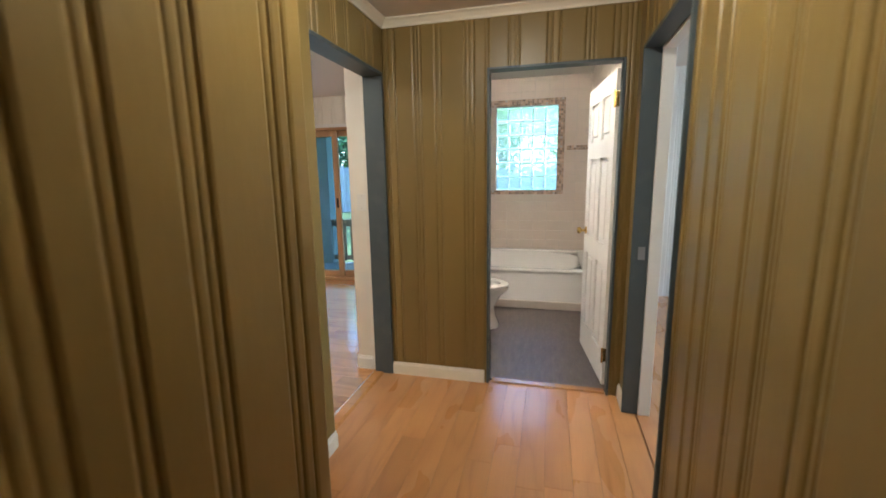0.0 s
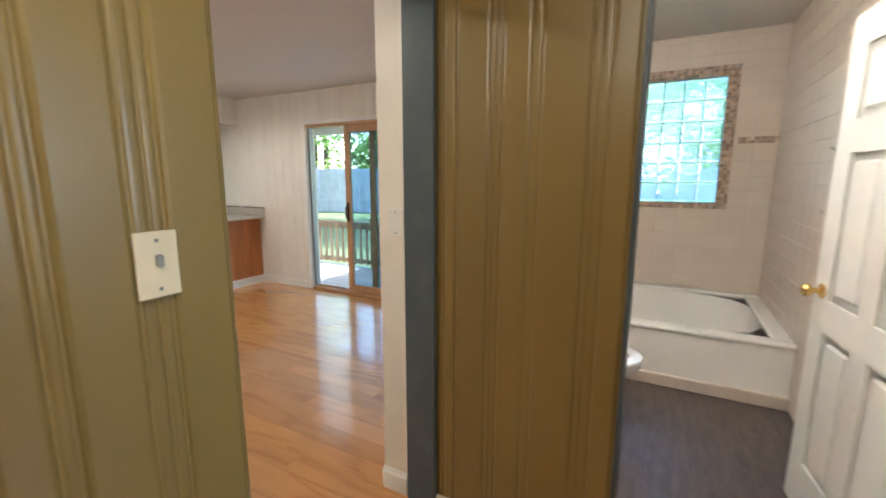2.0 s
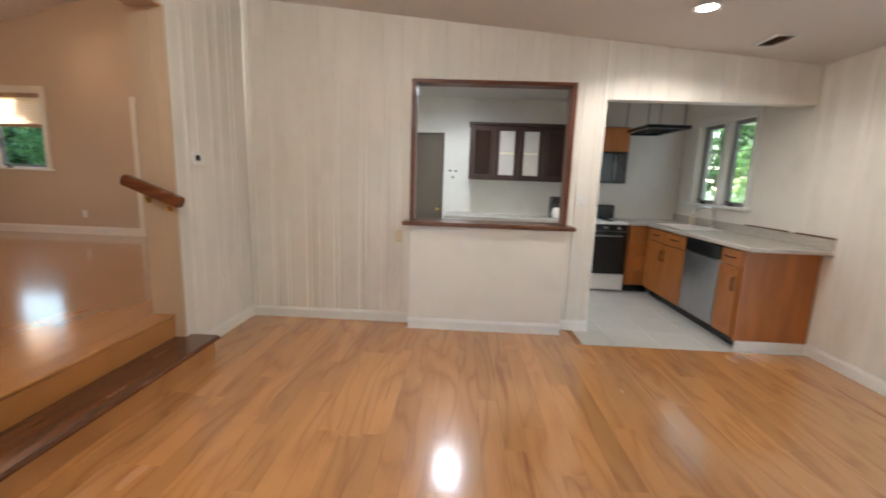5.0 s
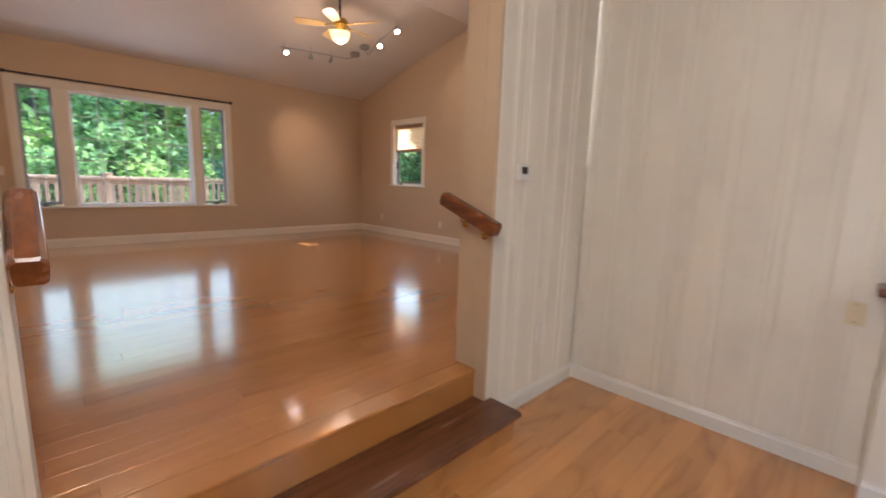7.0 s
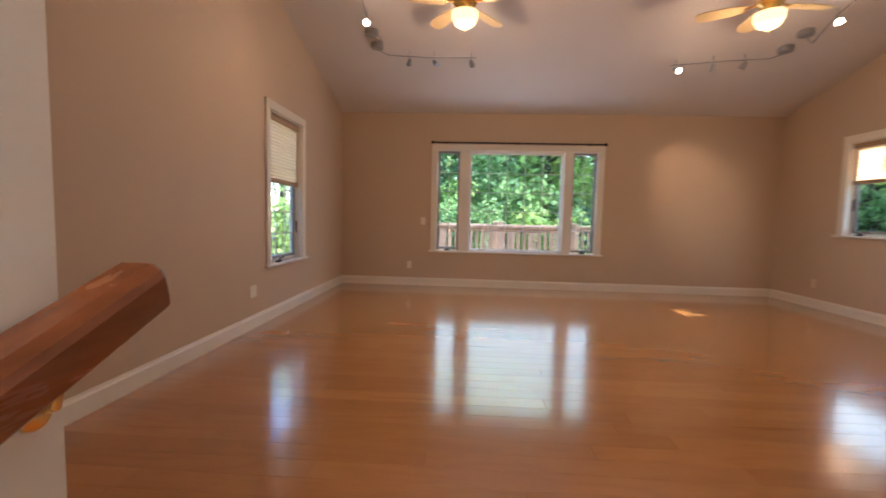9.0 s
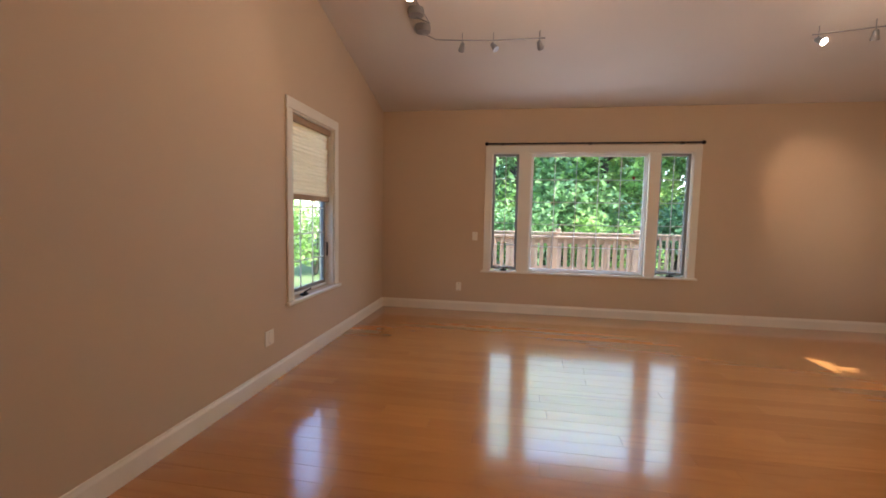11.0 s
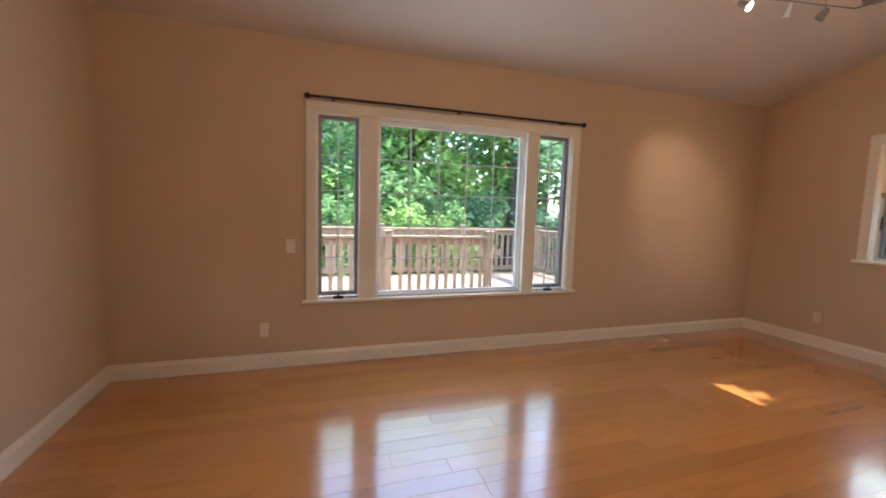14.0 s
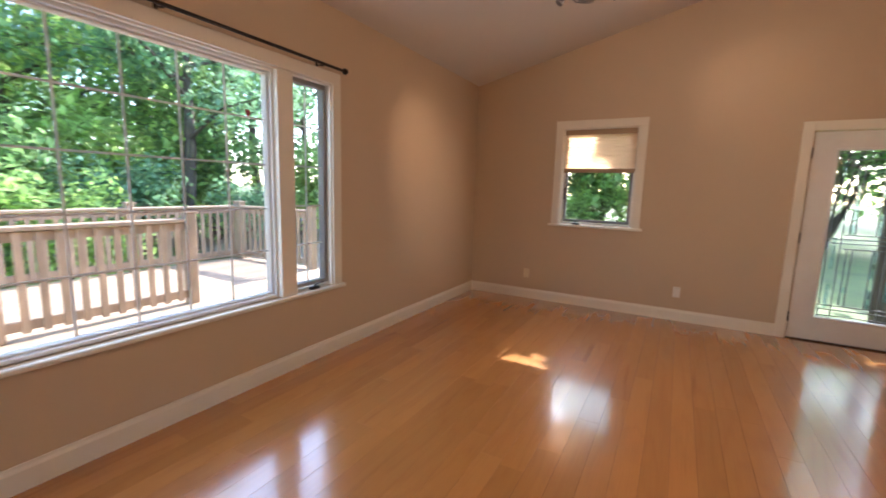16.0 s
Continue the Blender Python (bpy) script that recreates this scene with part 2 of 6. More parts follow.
M = dict(
    brown=mat("olive_brown_panel_paint", (0.23, 0.158, 0.050), 0.34, 0.10, 1.6, 0.12, 45, stretch=(1, 1, 0.3), rnd=0.06),
    cream=mat("cream_panel_paint", (0.79, 0.755, 0.685), 0.45, 0.04, 1.2, 0.1, 50, rnd=0.02, dirt=(0.5, 0.46, 0.38), dirt_amt=0.18),
    white=mat("white_trim_paint", (0.80, 0.79, 0.76), 0.4, 0.03, 3, 0.08, 40, dirt=(0.55, 0.5, 0.42), dirt_amt=0.12),
    tan=mat("beige_wall_paint", (0.58, 0.445, 0.305), 0.6, 0.035, 0.8, 0.12, 120),
    trim=mat("warm_white_trim", (0.80, 0.75, 0.64), 0.4, 0.03, 3, 0.06, 40),
    ceil=mat("ceiling_paint", (0.68, 0.64, 0.59), 0.7, 0.03, 0.9, 0.2, 150),
    blue=mat("slate_blue_paint", (0.066, 0.088, 0.10), 0.45, 0.06, 4, 0.15, 40, dirt=(0.3, 0.33, 0.33), dirt_amt=0.07),
    oak=wood("oak_plank", (0.56, 0.265, 0.085), (0.26, 0.085, 0.024), "x", 0.24, 0.8, 0.11, 0.7),
    oak_hall=wood("oak_plank_hall", (0.60, 0.28, 0.10), (0.34, 0.13, 0.04), "y", 0.28, 0.7, 0.08, 0.5),
    maple=wood("maple_plank", (0.50, 0.215, 0.055), (0.30, 0.11, 0.026), "x", 0.22, 1.0, 0.08, 0.3),
    joint=mat("dark_joint", (0.27, 0.13, 0.05), 0.8, 0.1, 5, 0, 10),
    dark_wood=mat("dark_stained_wood", (0.13, 0.046, 0.018), 0.25, 0.35, 3, 0.1, 50, coat=0.3, stretch=(0.5, 6, 6), dirt=(0.02, 0.008, 0.004), dirt_amt=0.6),
    red_wood=mat("mahogany_trim", (0.14, 0.042, 0.016), 0.35, 0.2, 3, 0.1, 40, stretch=(3, 3, 1)),
    rail=mat("varnished_rail_wood", (0.19, 0.057, 0.017), 0.25, 0.35, 3, 0.06, 50, coat=0.4, stretch=(9, 1.4, 9)),
    honey=mat("honey_cabinet_wood", (0.38, 0.135, 0.032), 0.35, 0.22, 2.5, 0.08, 50, stretch=(4, 4, 0.5), rnd=0.06),
    tile=mat("pale_vinyl_tile", (0.62, 0.61, 0.57), 0.3, 0.05, 5, 0.05, 40, rnd=0.03),
    grout=mat("grout", (0.42, 0.41, 0.38), 0.8, 0.08, 8, 0.1, 60),
    slate=mat("dark_bath_vinyl", (0.10, 0.078, 0.068), 0.4, 0.3, 9, 0.2, 40, stretch=(3, 0.6, 1), dirt=(0.19, 0.17, 0.16), dirt_amt=0.4),
    bathtile=mat("beige_wall_tile", (0.60, 0.52, 0.44), 0.3, 0.03, 5, 0.03, 40, rnd=0.02),
    mosaic=mat("brown_mosaic", (0.38, 0.27, 0.19), 0.4, 0.25, 10, 0.1, 40, rnd=0.45),
    porcelain=mat("white_porcelain", (0.82, 0.80, 0.76), 0.12, 0.02, 3, 0, 10, coat=0.4),
    counter=mat("speckled_counter", (0.50, 0.46, 0.40), 0.25, 0.2, 90, 0.03, 60),
    black=mat("black_enamel", (0.012, 0.012, 0.013), 0.2, 0.2, 5, 0.02, 40),
    iron=mat("dark_bronze_metal", (0.025, 0.02, 0.018), 0.4, 0.2, 9, 0.1, 60, metal=0.7),
    steel=mat("brushed_steel", (0.42, 0.42, 0.43), 0.32, 0.08, 3, 0.05, 90, metal=1.0, stretch=(20, 20, 0.5)),
    chrome=mat("chrome", (0.75, 0.75, 0.75), 0.1, 0.03, 5, 0, 10, metal=1.0),
    brass=mat("brass", (0.70, 0.48, 0.16), 0.25, 0.1, 9, 0.05, 60, metal=1.0),
    almond=mat("almond_plastic", (0.72, 0.62, 0.44), 0.35, 0.03, 4, 0, 10),
    grey=mat("grey_plastic", (0.25, 0.25, 0.25), 0.4, 0.06, 6, 0, 10),
    taupe=mat("brown_door_paint", (0.135, 0.105, 0.075), 0.5, 0.05, 2, 0.05, 40),
    cabinet=mat("dark_brown_cabinet", (0.040, 0.017, 0.010), 0.35, 0.25, 4, 0.08, 50, stretch=(3, 3, 0.6)),
    alu=mat("aluminium_frame", (0.30, 0.31, 0.32), 0.4, 0.06, 5, 0.05, 50, metal=0.6),
    bar=mat("pale_grey_bar", (0.66, 0.64, 0.60), 0.5, 0.05, 5, 0, 10),
    pine=mat("pine_door_frame", (0.50, 0.29, 0.14), 0.4, 0.16, 3, 0.06, 40, stretch=(3, 3, 0.5)),
    decking=mat("treated_lumber", (0.36, 0.26, 0.175), 0.75, 0.2, 3, 0.25, 40, stretch=(3, 3, 1), rnd=0.14),
    porch_wood=mat("weathered_porch_board", (0.45, 0.43, 0.42), 0.75, 0.2, 3, 0.2, 40, stretch=(1, 6, 1), rnd=0.12),
    shade=fabric("cream_shade_fabric", (0.93, 0.78, 0.61), 0.6),
    shade_rail=mat("tan_shade_rail", (0.40, 0.27, 0.16), 0.6, 0.05, 4, 0.05, 60),
    fanwood=mat("pale_fan_blade", (0.62, 0.48, 0.24), 0.4, 0.1, 4, 0.05, 50),
    grass=mat("lawn", (0.13, 0.18, 0.06), 0.9, 0.35, 0.9, 0.6, 40, dirt=(0.19, 0.18, 0.085), dirt_amt=0.5),
    asphalt=mat("asphalt", (0.17, 0.18, 0.19), 0.85, 0.12, 2, 0.3, 60),
    bark=mat("bark", (0.10, 0.075, 0.055), 0.9, 0.35, 6, 0.8, 18, stretch=(3, 3, 0.7)),
    fence=mat("pale_fence_board", (0.55, 0.53, 0.57), 0.8, 0.12, 2, 0.2, 30, rnd=0.06),
    screw=mat("bolt_grey", (0.2, 0.2, 0.2), 0.5, 0.1, 5, 0, 10, metal=0.8),
    carpaint=mat("silver_car_paint", (0.45, 0.48, 0.5), 0.25, 0.03, 2, 0, 10, metal=0.5, coat=0.6),
    tyre=mat("tyre_rubber", (0.02, 0.02, 0.02), 0.8, 0.1, 8, 0.1, 40),
    red=mat("red_sign_paint", (0.35, 0.03, 0.03), 0.5, 0.08, 5, 0, 10),
    siding=mat("grey_siding", (0.45, 0.44, 0.42), 0.7, 0.05, 2, 0.1, 30),
    leaf=leafmat("green_leaves", (0.24, 0.39, 0.16)),
    leaf2=leafmat("bright_green_leaves", (0.35, 0.50, 0.16)),
    leaf3=leafmat("dark_green_leaves", (0.19, 0.33, 0.18)),
    pane=glass("window_glass"),
    tint=glass("tinted_glass", (0.45, 0.62, 0.74)),
    block=glass("glass_block", (0.55, 0.76, 0.86), 0.5),
    frosted=mat("frosted_cabinet_glass", (0.55, 0.50, 0.45), 0.2, 0.08, 4, 0.02, 50),
    lamp_white=glow("downlight_lens", (1.0, 0.95, 0.88), 9),
    lamp_warm=glow("warm_glass_bowl", (1.0, 0.66, 0.24), 0.30),
    lamp_spot=glow("spot_lens", (1.0, 0.82, 0.6), 12),
)


# mesh builder
class Build:
    def __init__(self):
        self.v, self.f = [], []

    def add(self, vs, fs):
        k = len(self.v)
        self.v += [tuple(p) for p in vs]
        self.f += [tuple(i + k for i in q) for q in fs]
        return self

    def box(self, lo, hi, c=0.0):
        lo, hi = [min(a, b) for a, b in zip(lo, hi)], [max(a, b) for a, b in zip(lo, hi)]
        c = min(c, *[(b - a) * 0.45 for a, b in zip(lo, hi)])
        if c <= 0:
            vs = [(x, y, z) for x in (lo[0], hi[0]) for y in (lo[1], hi[1]) for z in (lo[2], hi[2])]
            return self.add(vs, [(0, 1, 3, 2), (4, 6, 7, 5), (0, 4, 5, 1), (2, 3, 7, 6), (0, 2, 6, 4), (1, 5, 7, 3)])
        idx, vs, fs = {}, [], []
        for s in [(a, b, d) for a in (0, 1) for b in (0, 1) for d in (0, 1)]:
            for ax in range(3):
                p = []
                for k in range(3):
                    q = hi[k] if s[k] else lo[k]
                    p.append(q if k == ax else q + (-c if s[k] else c))
                idx[s, ax] = len(vs)
                vs.append(p)
        for ax in range(3):
            u, w = [k for k in range(3) if k != ax]
            for e in (0, 1):
                ring = []
                for a, b in ((0, 0), (1, 0), (1, 1), (0, 1)):
                    s = [0, 0, 0]
                    s[ax], s[u], s[w] = e, a, b
                    ring.append(idx[tuple(s), ax])
                fs.append(ring)
            for a in (0, 1):
                for b in (0, 1):
                    s0, s1 = [0, 0, 0], [0, 0, 0]
                    s0[u] = s1[u] = a
                    s0[w] = s1[w] = b
                    s1[ax] = 1
                    s0, s1 = tuple(s0), tuple(s1)
                    fs.append((idx[s0, u], idx[s1, u], idx[s1, w], idx[s0, w]))
        for s in [(a, b, d) for a in (0, 1) for b in (0, 1) for d in (0, 1)]:
            fs.append((idx[s, 0], idx[s, 1], idx[s, 2]))
        return self.add(vs, fs)

    def tube(self, pts, radii, n=10):
        """A round bar through points."""
        pts = [Vector(p) for p in pts]
        if not isinstance(radii, (list, tuple)):
            radii = [radii] * len(pts)
        rings = []
        for i, p in enumerate(pts):
            d = (pts[min(i + 1, len(pts) - 1)] - pts[max(i - 1, 0)]).normalized()
            a = d.orthogonal().normalized() if i == 0 else (a - d * a.dot(d)).normalized()
            b = d.cross(a)
            rings.append([p + (a * math.cos(2 * math.pi * k / n) + b * math.sin(2 * math.pi * k / n)) * radii[i] for k in range(n)])
        vs = [q for r in rings for q in r]
        fs = [(i * n + k, i * n + (k + 1) % n, (i + 1) * n + (k + 1) % n, (i + 1) * n + k) for i in range(len(pts) - 1) for k in range(n)]
        fs += [tuple(range(n - 1, -1, -1)), tuple((len(pts) - 1) * n + k for k in range(n))]
        return self.add(vs, fs)

    def lathe(self, prof, o, n=24, axis='z', sx=1.0, sy=1.0):
        """A profile of (radius, height) turned about an axis through o."""
        vs = []
        for r, h in prof:
            for k in range(n):
                a = 2 * math.pi * k / n
                x, y = r * math.cos(a) * sx, r * math.sin(a) * sy
                q = {'z': (x, y, h), 'x': (h, x, y), 'y': (x, h, y)}[axis]
                vs.append((o[0] + q[0], o[1] + q[1], o[2] + q[2]))
        m = len(prof)
        fs = [(i * n + k, i * n + (k + 1) % n, (i + 1) * n + (k + 1) % n, (i + 1) * n + k) for i in range(m - 1) for k in range(n)]
        fs += [tuple(range(n)), tuple((m - 1) * n + k for k in range(n))]
        return self.add(vs, fs)

    def prism(self, poly, axis, a, b):
        """A polygon in the plane across an axis, from a to b."""
        def put(p, h):
            return {'x': (h, p[0], p[1]), 'y': (p[0], h, p[1]), 'z': (p[0], p[1], h)}[axis]
        n = len(poly)
        vs = [put(p, a) for p in poly] + [put(p, b) for p in poly]
        fs = [tuple(range(n)), tuple(range(2 * n - 1, n - 1, -1))] + [(k, (k + 1) % n, n + (k + 1) % n, n + k) for k in range(n)]
        return self.add(vs, fs)

    def mesh(self, name, material, smooth=False):
        me = bpy.data.meshes.new(name)
        me.from_pydata(self.v, [], self.f)
        bm = bmesh.new()
        bm.from_mesh(me)
        bmesh.ops.recalc_face_normals(bm, faces=bm.faces)
        bm.to_mesh(me)
        bm.free()
        me.materials.append(material)
        if smooth:
            me.polygons.foreach_set("use_smooth", [True] * len(me.polygons))
            me.set_sharp_from_angle(angle=radians(38))
        return me


AT = Vector((0, 0, 0))           # corner from which the space being built is laid out
MAIN, HALL = Vector((0, 0, 0)), Vector((0.13, 0.20, 0))


def thing(name, base, label, category, group=""):
    e = new(name)
    e.empty_display_size = 0.1
    e.location = Vector(base) + AT
    return tagged(e, label, category, group)


def origin(ob):
    p = Vector((0, 0, 0))
    while ob:
        p += ob.location
        ob = ob.parent
    return p


def part(name, b, material, parent=None, label="", smooth=False):
    """Links a built mesh, laid out in world metres, as one object under a thing or part."""
    o = origin(parent) - AT
    if o.length:
        b.v = [(p[0] - o.x, p[1] - o.y, p[2] - o.z) for p in b.v]
    ob = new(name, b.mesh(name, material, smooth))
    ob.parent = parent
    if label:
        ob["label"] = label
    return ob


def setting(name, b, material, label, category, smooth=False):
    return tagged(part(name, b, material, None, "", smooth), label, category, "", "structure")


def grid_wall(b, ax, t0, t1, a0, a1, z0, z1, holes=()):
    """A wall slab across axis ax from t0 to t1, along a0..a1, with openings (a, a', z, z')."""
    xs = sorted({a0, a1, *[h[0] for h in holes], *[h[1] for h in holes]})
    xs = [x for x in xs if a0 <= x <= a1]
    for i in range(len(xs) - 1):
        u, w = xs[i], xs[i + 1]
        cuts = sorted([(h[2], h[3]) for h in holes if h[0] <= u + 1e-6 and h[1] >= w - 1e-6])
        z = z0
        for c0, c1 in cuts + [(z1, z1)]:
            if c0 > z + 1e-4:
                b.box((t0, u, z), (t1, w, c0)) if ax == 'x' else b.box((u, t0, z), (w, t1, c0))
            z = max(z, c1)
    return b


def wall(name, ax, t0, t1, a0, a1, z0, z1, material, label, holes=()):
    return setting(name, grid_wall(Build(), ax, t0, t1, a0, a1, z0, z1, holes), material, label, "wall")


def panelling(parent, ax, face, side, a0, a1, z0, z1, material, holes=(), seed=1, top=None):
    """Upright boards of uneven width on a wall face; side is the way they stand out."""
    rng = random.Random(seed)
    pat = [0.135, 0.022, 0.022, 0.10, 0.03, 0.16, 0.022, 0.03, 0.075, 0.022, 0.12, 0.03, 0.022, 0.18, 0.022, 0.05]
    a, k = a0, rng.randrange(16)
    while a < a1 - 0.004:
        w = min(pat[k % 16] * rng.uniform(0.9, 1.1), a1 - a)
        k += 1
        e = a + w
        for h in holes:
            for cut in (h[0], h[1]):
                if a + 0.003 < cut < e:
                    e = cut
        spans = [(z0, z1 if top is None else top((a + e) / 2))]
        for h in holes:
            if h[0] < e - 0.003 and h[1] > a + 0.003:
                spans = [s for lo, hi in spans for s in ((lo, min(hi, h[2])), (max(lo, h[3]), hi)) if s[1] - s[0] > 0.02]
        deep = 0.007 if e - a > 0.04 else 0.003
        for lo, hi in spans:
            sl = min(0.011, (e - a) * 0.3)
            prof = [(a + 0.002, 0), (a + 0.002 + sl * 0.35, deep * 0.65), (a + 0.002 + sl, deep), (e - 0.002 - sl, deep), (e - 0.002 - sl * 0.35, deep * 0.65), (e - 0.002, 0)]
            b = Build().prism([(face + side * t, u) if ax == 'x' else (u, face + side * t) for u, t in prof], 'z', lo, hi)
            part("panel_board", b, material, parent)
        a = e


def planks(parent, x0, x1, y0, y1, z, width, material, along='x', seed=1, start=None, thick=0.012, lmin=0.6, lmax=1.7):
    rng = random.Random(seed)
    p0, p1, q0, q1 = (x0, x1, y0, y1) if along == 'x' else (y0, y1, x0, x1)
    q = q0
    while q < q1 - 0.004:
        e = min(q + width, q1)
        s = p0 if start is None else start((q + e) / 2)
        p = s
        first = True
        while p < p1 - 0.01:
            ln = rng.uniform(lmin, lmax) * (rng.uniform(0.3, 1) if first else 1)
            first = False
            f = p + ln if p1 - p - ln > 0.25 else p1
            b = Build()
            g = 0.0004
            if along == 'x':
                b.box((p + g, q + g, z - thick), (f - g, e - g, z), 0.0005)
            else:
                b.box((q + g, p + g, z - thick), (e - g, f - g, z), 0.0005)
            part("floor_plank", b, material, parent)
            p = f
        q = e


# setting: plan numbers
LF = 0.33            # living room floor
HX0, HX1, HY1 = -0.24, 1.28, 3.54


def dceil(y):
    return 2.44 + 0.09 * (6.21 - y)


def lceil(y):
    r = -2.09
    return 3.04 + 0.25 * ((y + 5.155) if y < r else (2 * r + 5.155 - y))


# floors (sub-floor; boards are laid on it near the end)
floor_dining = setting("floor_dining", Build().box((-4.68, 1.2, -0.2), (-0.17, 6.21, -0.012)), M["joint"], "glossy oak plank floor of the dining room", "floor")
AT = HALL
floor_hall = setting("floor_hall", Build().box((-0.30, -0.9, -0.2), (HX1 + 0.06, 3.6, -0.012)), M["joint"], "glossy oak plank floor of the hall", "floor")
AT = MAIN
floor_living = setting("floor_living", Build().box((-7.0, -5.2, 0.05), (-0.2, 1.10, LF - 0.012)).box((-3.6, 1.10, 0.0), (-1.68, 1.112, LF - 0.012)), M["joint"], "glossy maple plank floor of the raised living room", "floor")
floor_kitchen = setting("floor_kitchen", Build().box((-6.8, 1.5, -0.2), (-4.68, 6.21, -0.008)).box((-4.68, 4.31, -0.012), (-4.19, 6.21, -0.008)), M["grout"], "pale square tile floor of the kitchen", "floor")
AT = HALL
floor_bath = setting("floor_bath", Build().box((-0.3, 3.6, -0.2), (1.45, 6.55, 0.004)), M["slate"], "dark slate-look vinyl floor of the bathroom", "floor")
floor_bedroom = setting("floor_bedroom", Build().box((HX1 + 0.06, 0.6, -0.2), (4.6, 6.1, -0.012)), M["joint"], "oak plank floor of the room beside the hall", "floor")

# hall walls
LD = (2.688, HY1, -0.1, 2.06)     # doorway to the dining room
RD = (2.56, 3.37, -0.1, 2.05)    # doorway to the bedroom
BD = (0.434, 1.215, -0.1, 2.04)  # doorway to the bathroom
wl = wall("wall_hall_west", 'x', -0.30, HX0 - 0.007, -0.9, 3.66, 0, 2.45, M["brown"], "olive-brown wood panelled hall wall", [LD])
wr = wall("wall_hall_east", 'x', HX1 + 0.007, HX1 + 0.06, -0.9, 3.6, 0, 2.45, M["brown"], "olive-brown wood panelled hall wall", [RD])
wb = wall("wall_hall_end", 'y', HY1 + 0.007, 3.60, HX0, HX1 + 0.06, 0, 2.45, M["brown"], "olive-brown wood panelled hall wall round the bathroom door", [BD])
ws = wall("wall_hall_back", 'y', -0.96, -0.9, -0.30, HX1 + 0.06, 0, 2.45, M["brown"], "olive-brown wall closing the hall")
panelling(wl, 'x', HX0 - 0.007, 1, -0.9, HY1, 0, 2.37, M["brown"], [LD], 3)
panelling(wr, 'x', HX1 + 0.007, -1, -0.9, HY1, 0, 2.37, M["brown"], [RD], 5)
panelling(wb, 'y', HY1 + 0.007, -1, HX0 + 0.008, HX1 - 0.008, 0, 2.37, M["brown"], [BD], 9)
NX, NY = 0.265, 1.796            # corner where the hall widens
wj = setting("wall_hall_near", Build().box((HX0 + 0.004, -0.9, 0), (NX - 0.007, NY - 0.007, 2.37)), M["brown"], "olive-brown panelled wall where the hall is narrower", "wall")
panelling(wj, 'x', NX - 0.007, 1, -0.9, NY - 0.001, 0, 2.37, M["brown"], (), 4)
panelling(wj, 'y', NY - 0.007, 1, HX0 + 0.006, NX - 0.002, 0, 2.37, M["brown"], (), 6)
setting("ceiling_hall", Build().box((-0.3, -0.96, 2.37), (HX1 + 0.06, 3.6, 2.47)), M["ceil"], "plain painted hall ceiling", "ceiling")


def crown(b, ax, face, side, a0, a1, z):
    prof = [(0, 0), (0.045, 0), (0.045, -0.008), (0.03, -0.016), (0.014, -0.036), (0.010, -0.05), (0, -0.05)]
    poly = [(face + side * u, z + w) for u, w in prof]
    return b.prism(poly, 'y' if ax == 'x' else 'x', a0, a1)


def base(b, ax, face, side, a0, a1, z, h=0.1, t=0.014):
    poly = [(face, z), (face + side * t, z), (face + side * t, z + h * 0.78), (face + side * t * 0.55, z + h * 0.9), (face + side * t * 0.45, z + h), (face, z + h)]
    return b.prism(poly, 'y' if ax == 'x' else 'x', a0, a1)


cr = Build()
crown(cr, 'x', HX0, 1, NY, HY1, 2.37)
crown(cr, 'x', NX, 1, -0.9, NY, 2.37)
crown(cr, 'x', HX1, -1, -0.9, HY1, 2.37)
crown(cr, 'y', HY1, -1, HX0, HX1, 2.37)
setting("trim_hall_crown", cr, M["trim"], "cream crown moulding under the hall ceiling", "trim")
bb = Build()
base(bb, 'y', HY1, -1, HX0, 0.42, 0, 0.09)
base(bb, 'x', HX1, -1, 3.36, HY1, 0, 0.09)
base(bb, 'x', HX0, 1, NY, 2.68, 0, 0.09)
base(bb, 'x', NX, 1, -0.9, NY, 0, 0.09)
base(bb, 'x', HX1, -1, -0.9, 2.54, 0, 0.09)
setting("baseboard_hall", bb, M["trim"], "cream baseboard along the hall walls", "baseboard")


def jambs(b, ax, t0, t1, h, w=0.02):
    """A lining inside an opening."""
    a0, a1, z1 = h[0], h[1], h[3]
    for lo, hi, za, zb in ((a0, a0 + w, 0, z1), (a1 - w, a1, 0, z1), (a0 + w, a1 - w, z1 - w, z1)):
        b.box((t0, lo, za), (t1, hi, zb), 0.002) if ax == 'x' else b.box((lo, t0, za), (hi, t1, zb), 0.002)
    return b


setting("trim_dining_door", Build().box((-0.376, LD[1] - 0.02, 0), (HX0 - 0.003, LD[1], LD[3]), 0.002).box((-0.376, LD[0] + 0.004, LD[3] - 0.02), (HX0 - 0.003, LD[1] - 0.02, LD[3]), 0.002), M["blue"], "slate-blue painted door lining", "door frame")
setting("trim_dining_door_near", Build().box((-0.302, LD[0], 0), (HX0 - 0.008, LD[0] + 0.004, LD[3] - 0.02), 0.001), M["brown"], "brown painted door lining", "door frame")
setting("trim_bedroom_door", jambs(Build(), 'x', HX1 - 0.012, HX1 + 0.075, RD), M["blue"], "slate-blue painted door lining", "door frame")
setting("trim_bath_door", jambs(Build(), 'y', HY1 - 0.008, 3.62, BD, 0.014), M["blue"], "dark slate-blue door lining of the bathroom", "door frame")
setting("trim_bedroom_door_inner", jambs(Build(), 'x', HX1 + 0.076, HX1 + 0.14, RD, 0.03), M["white"], "white inner door frame", "door frame")
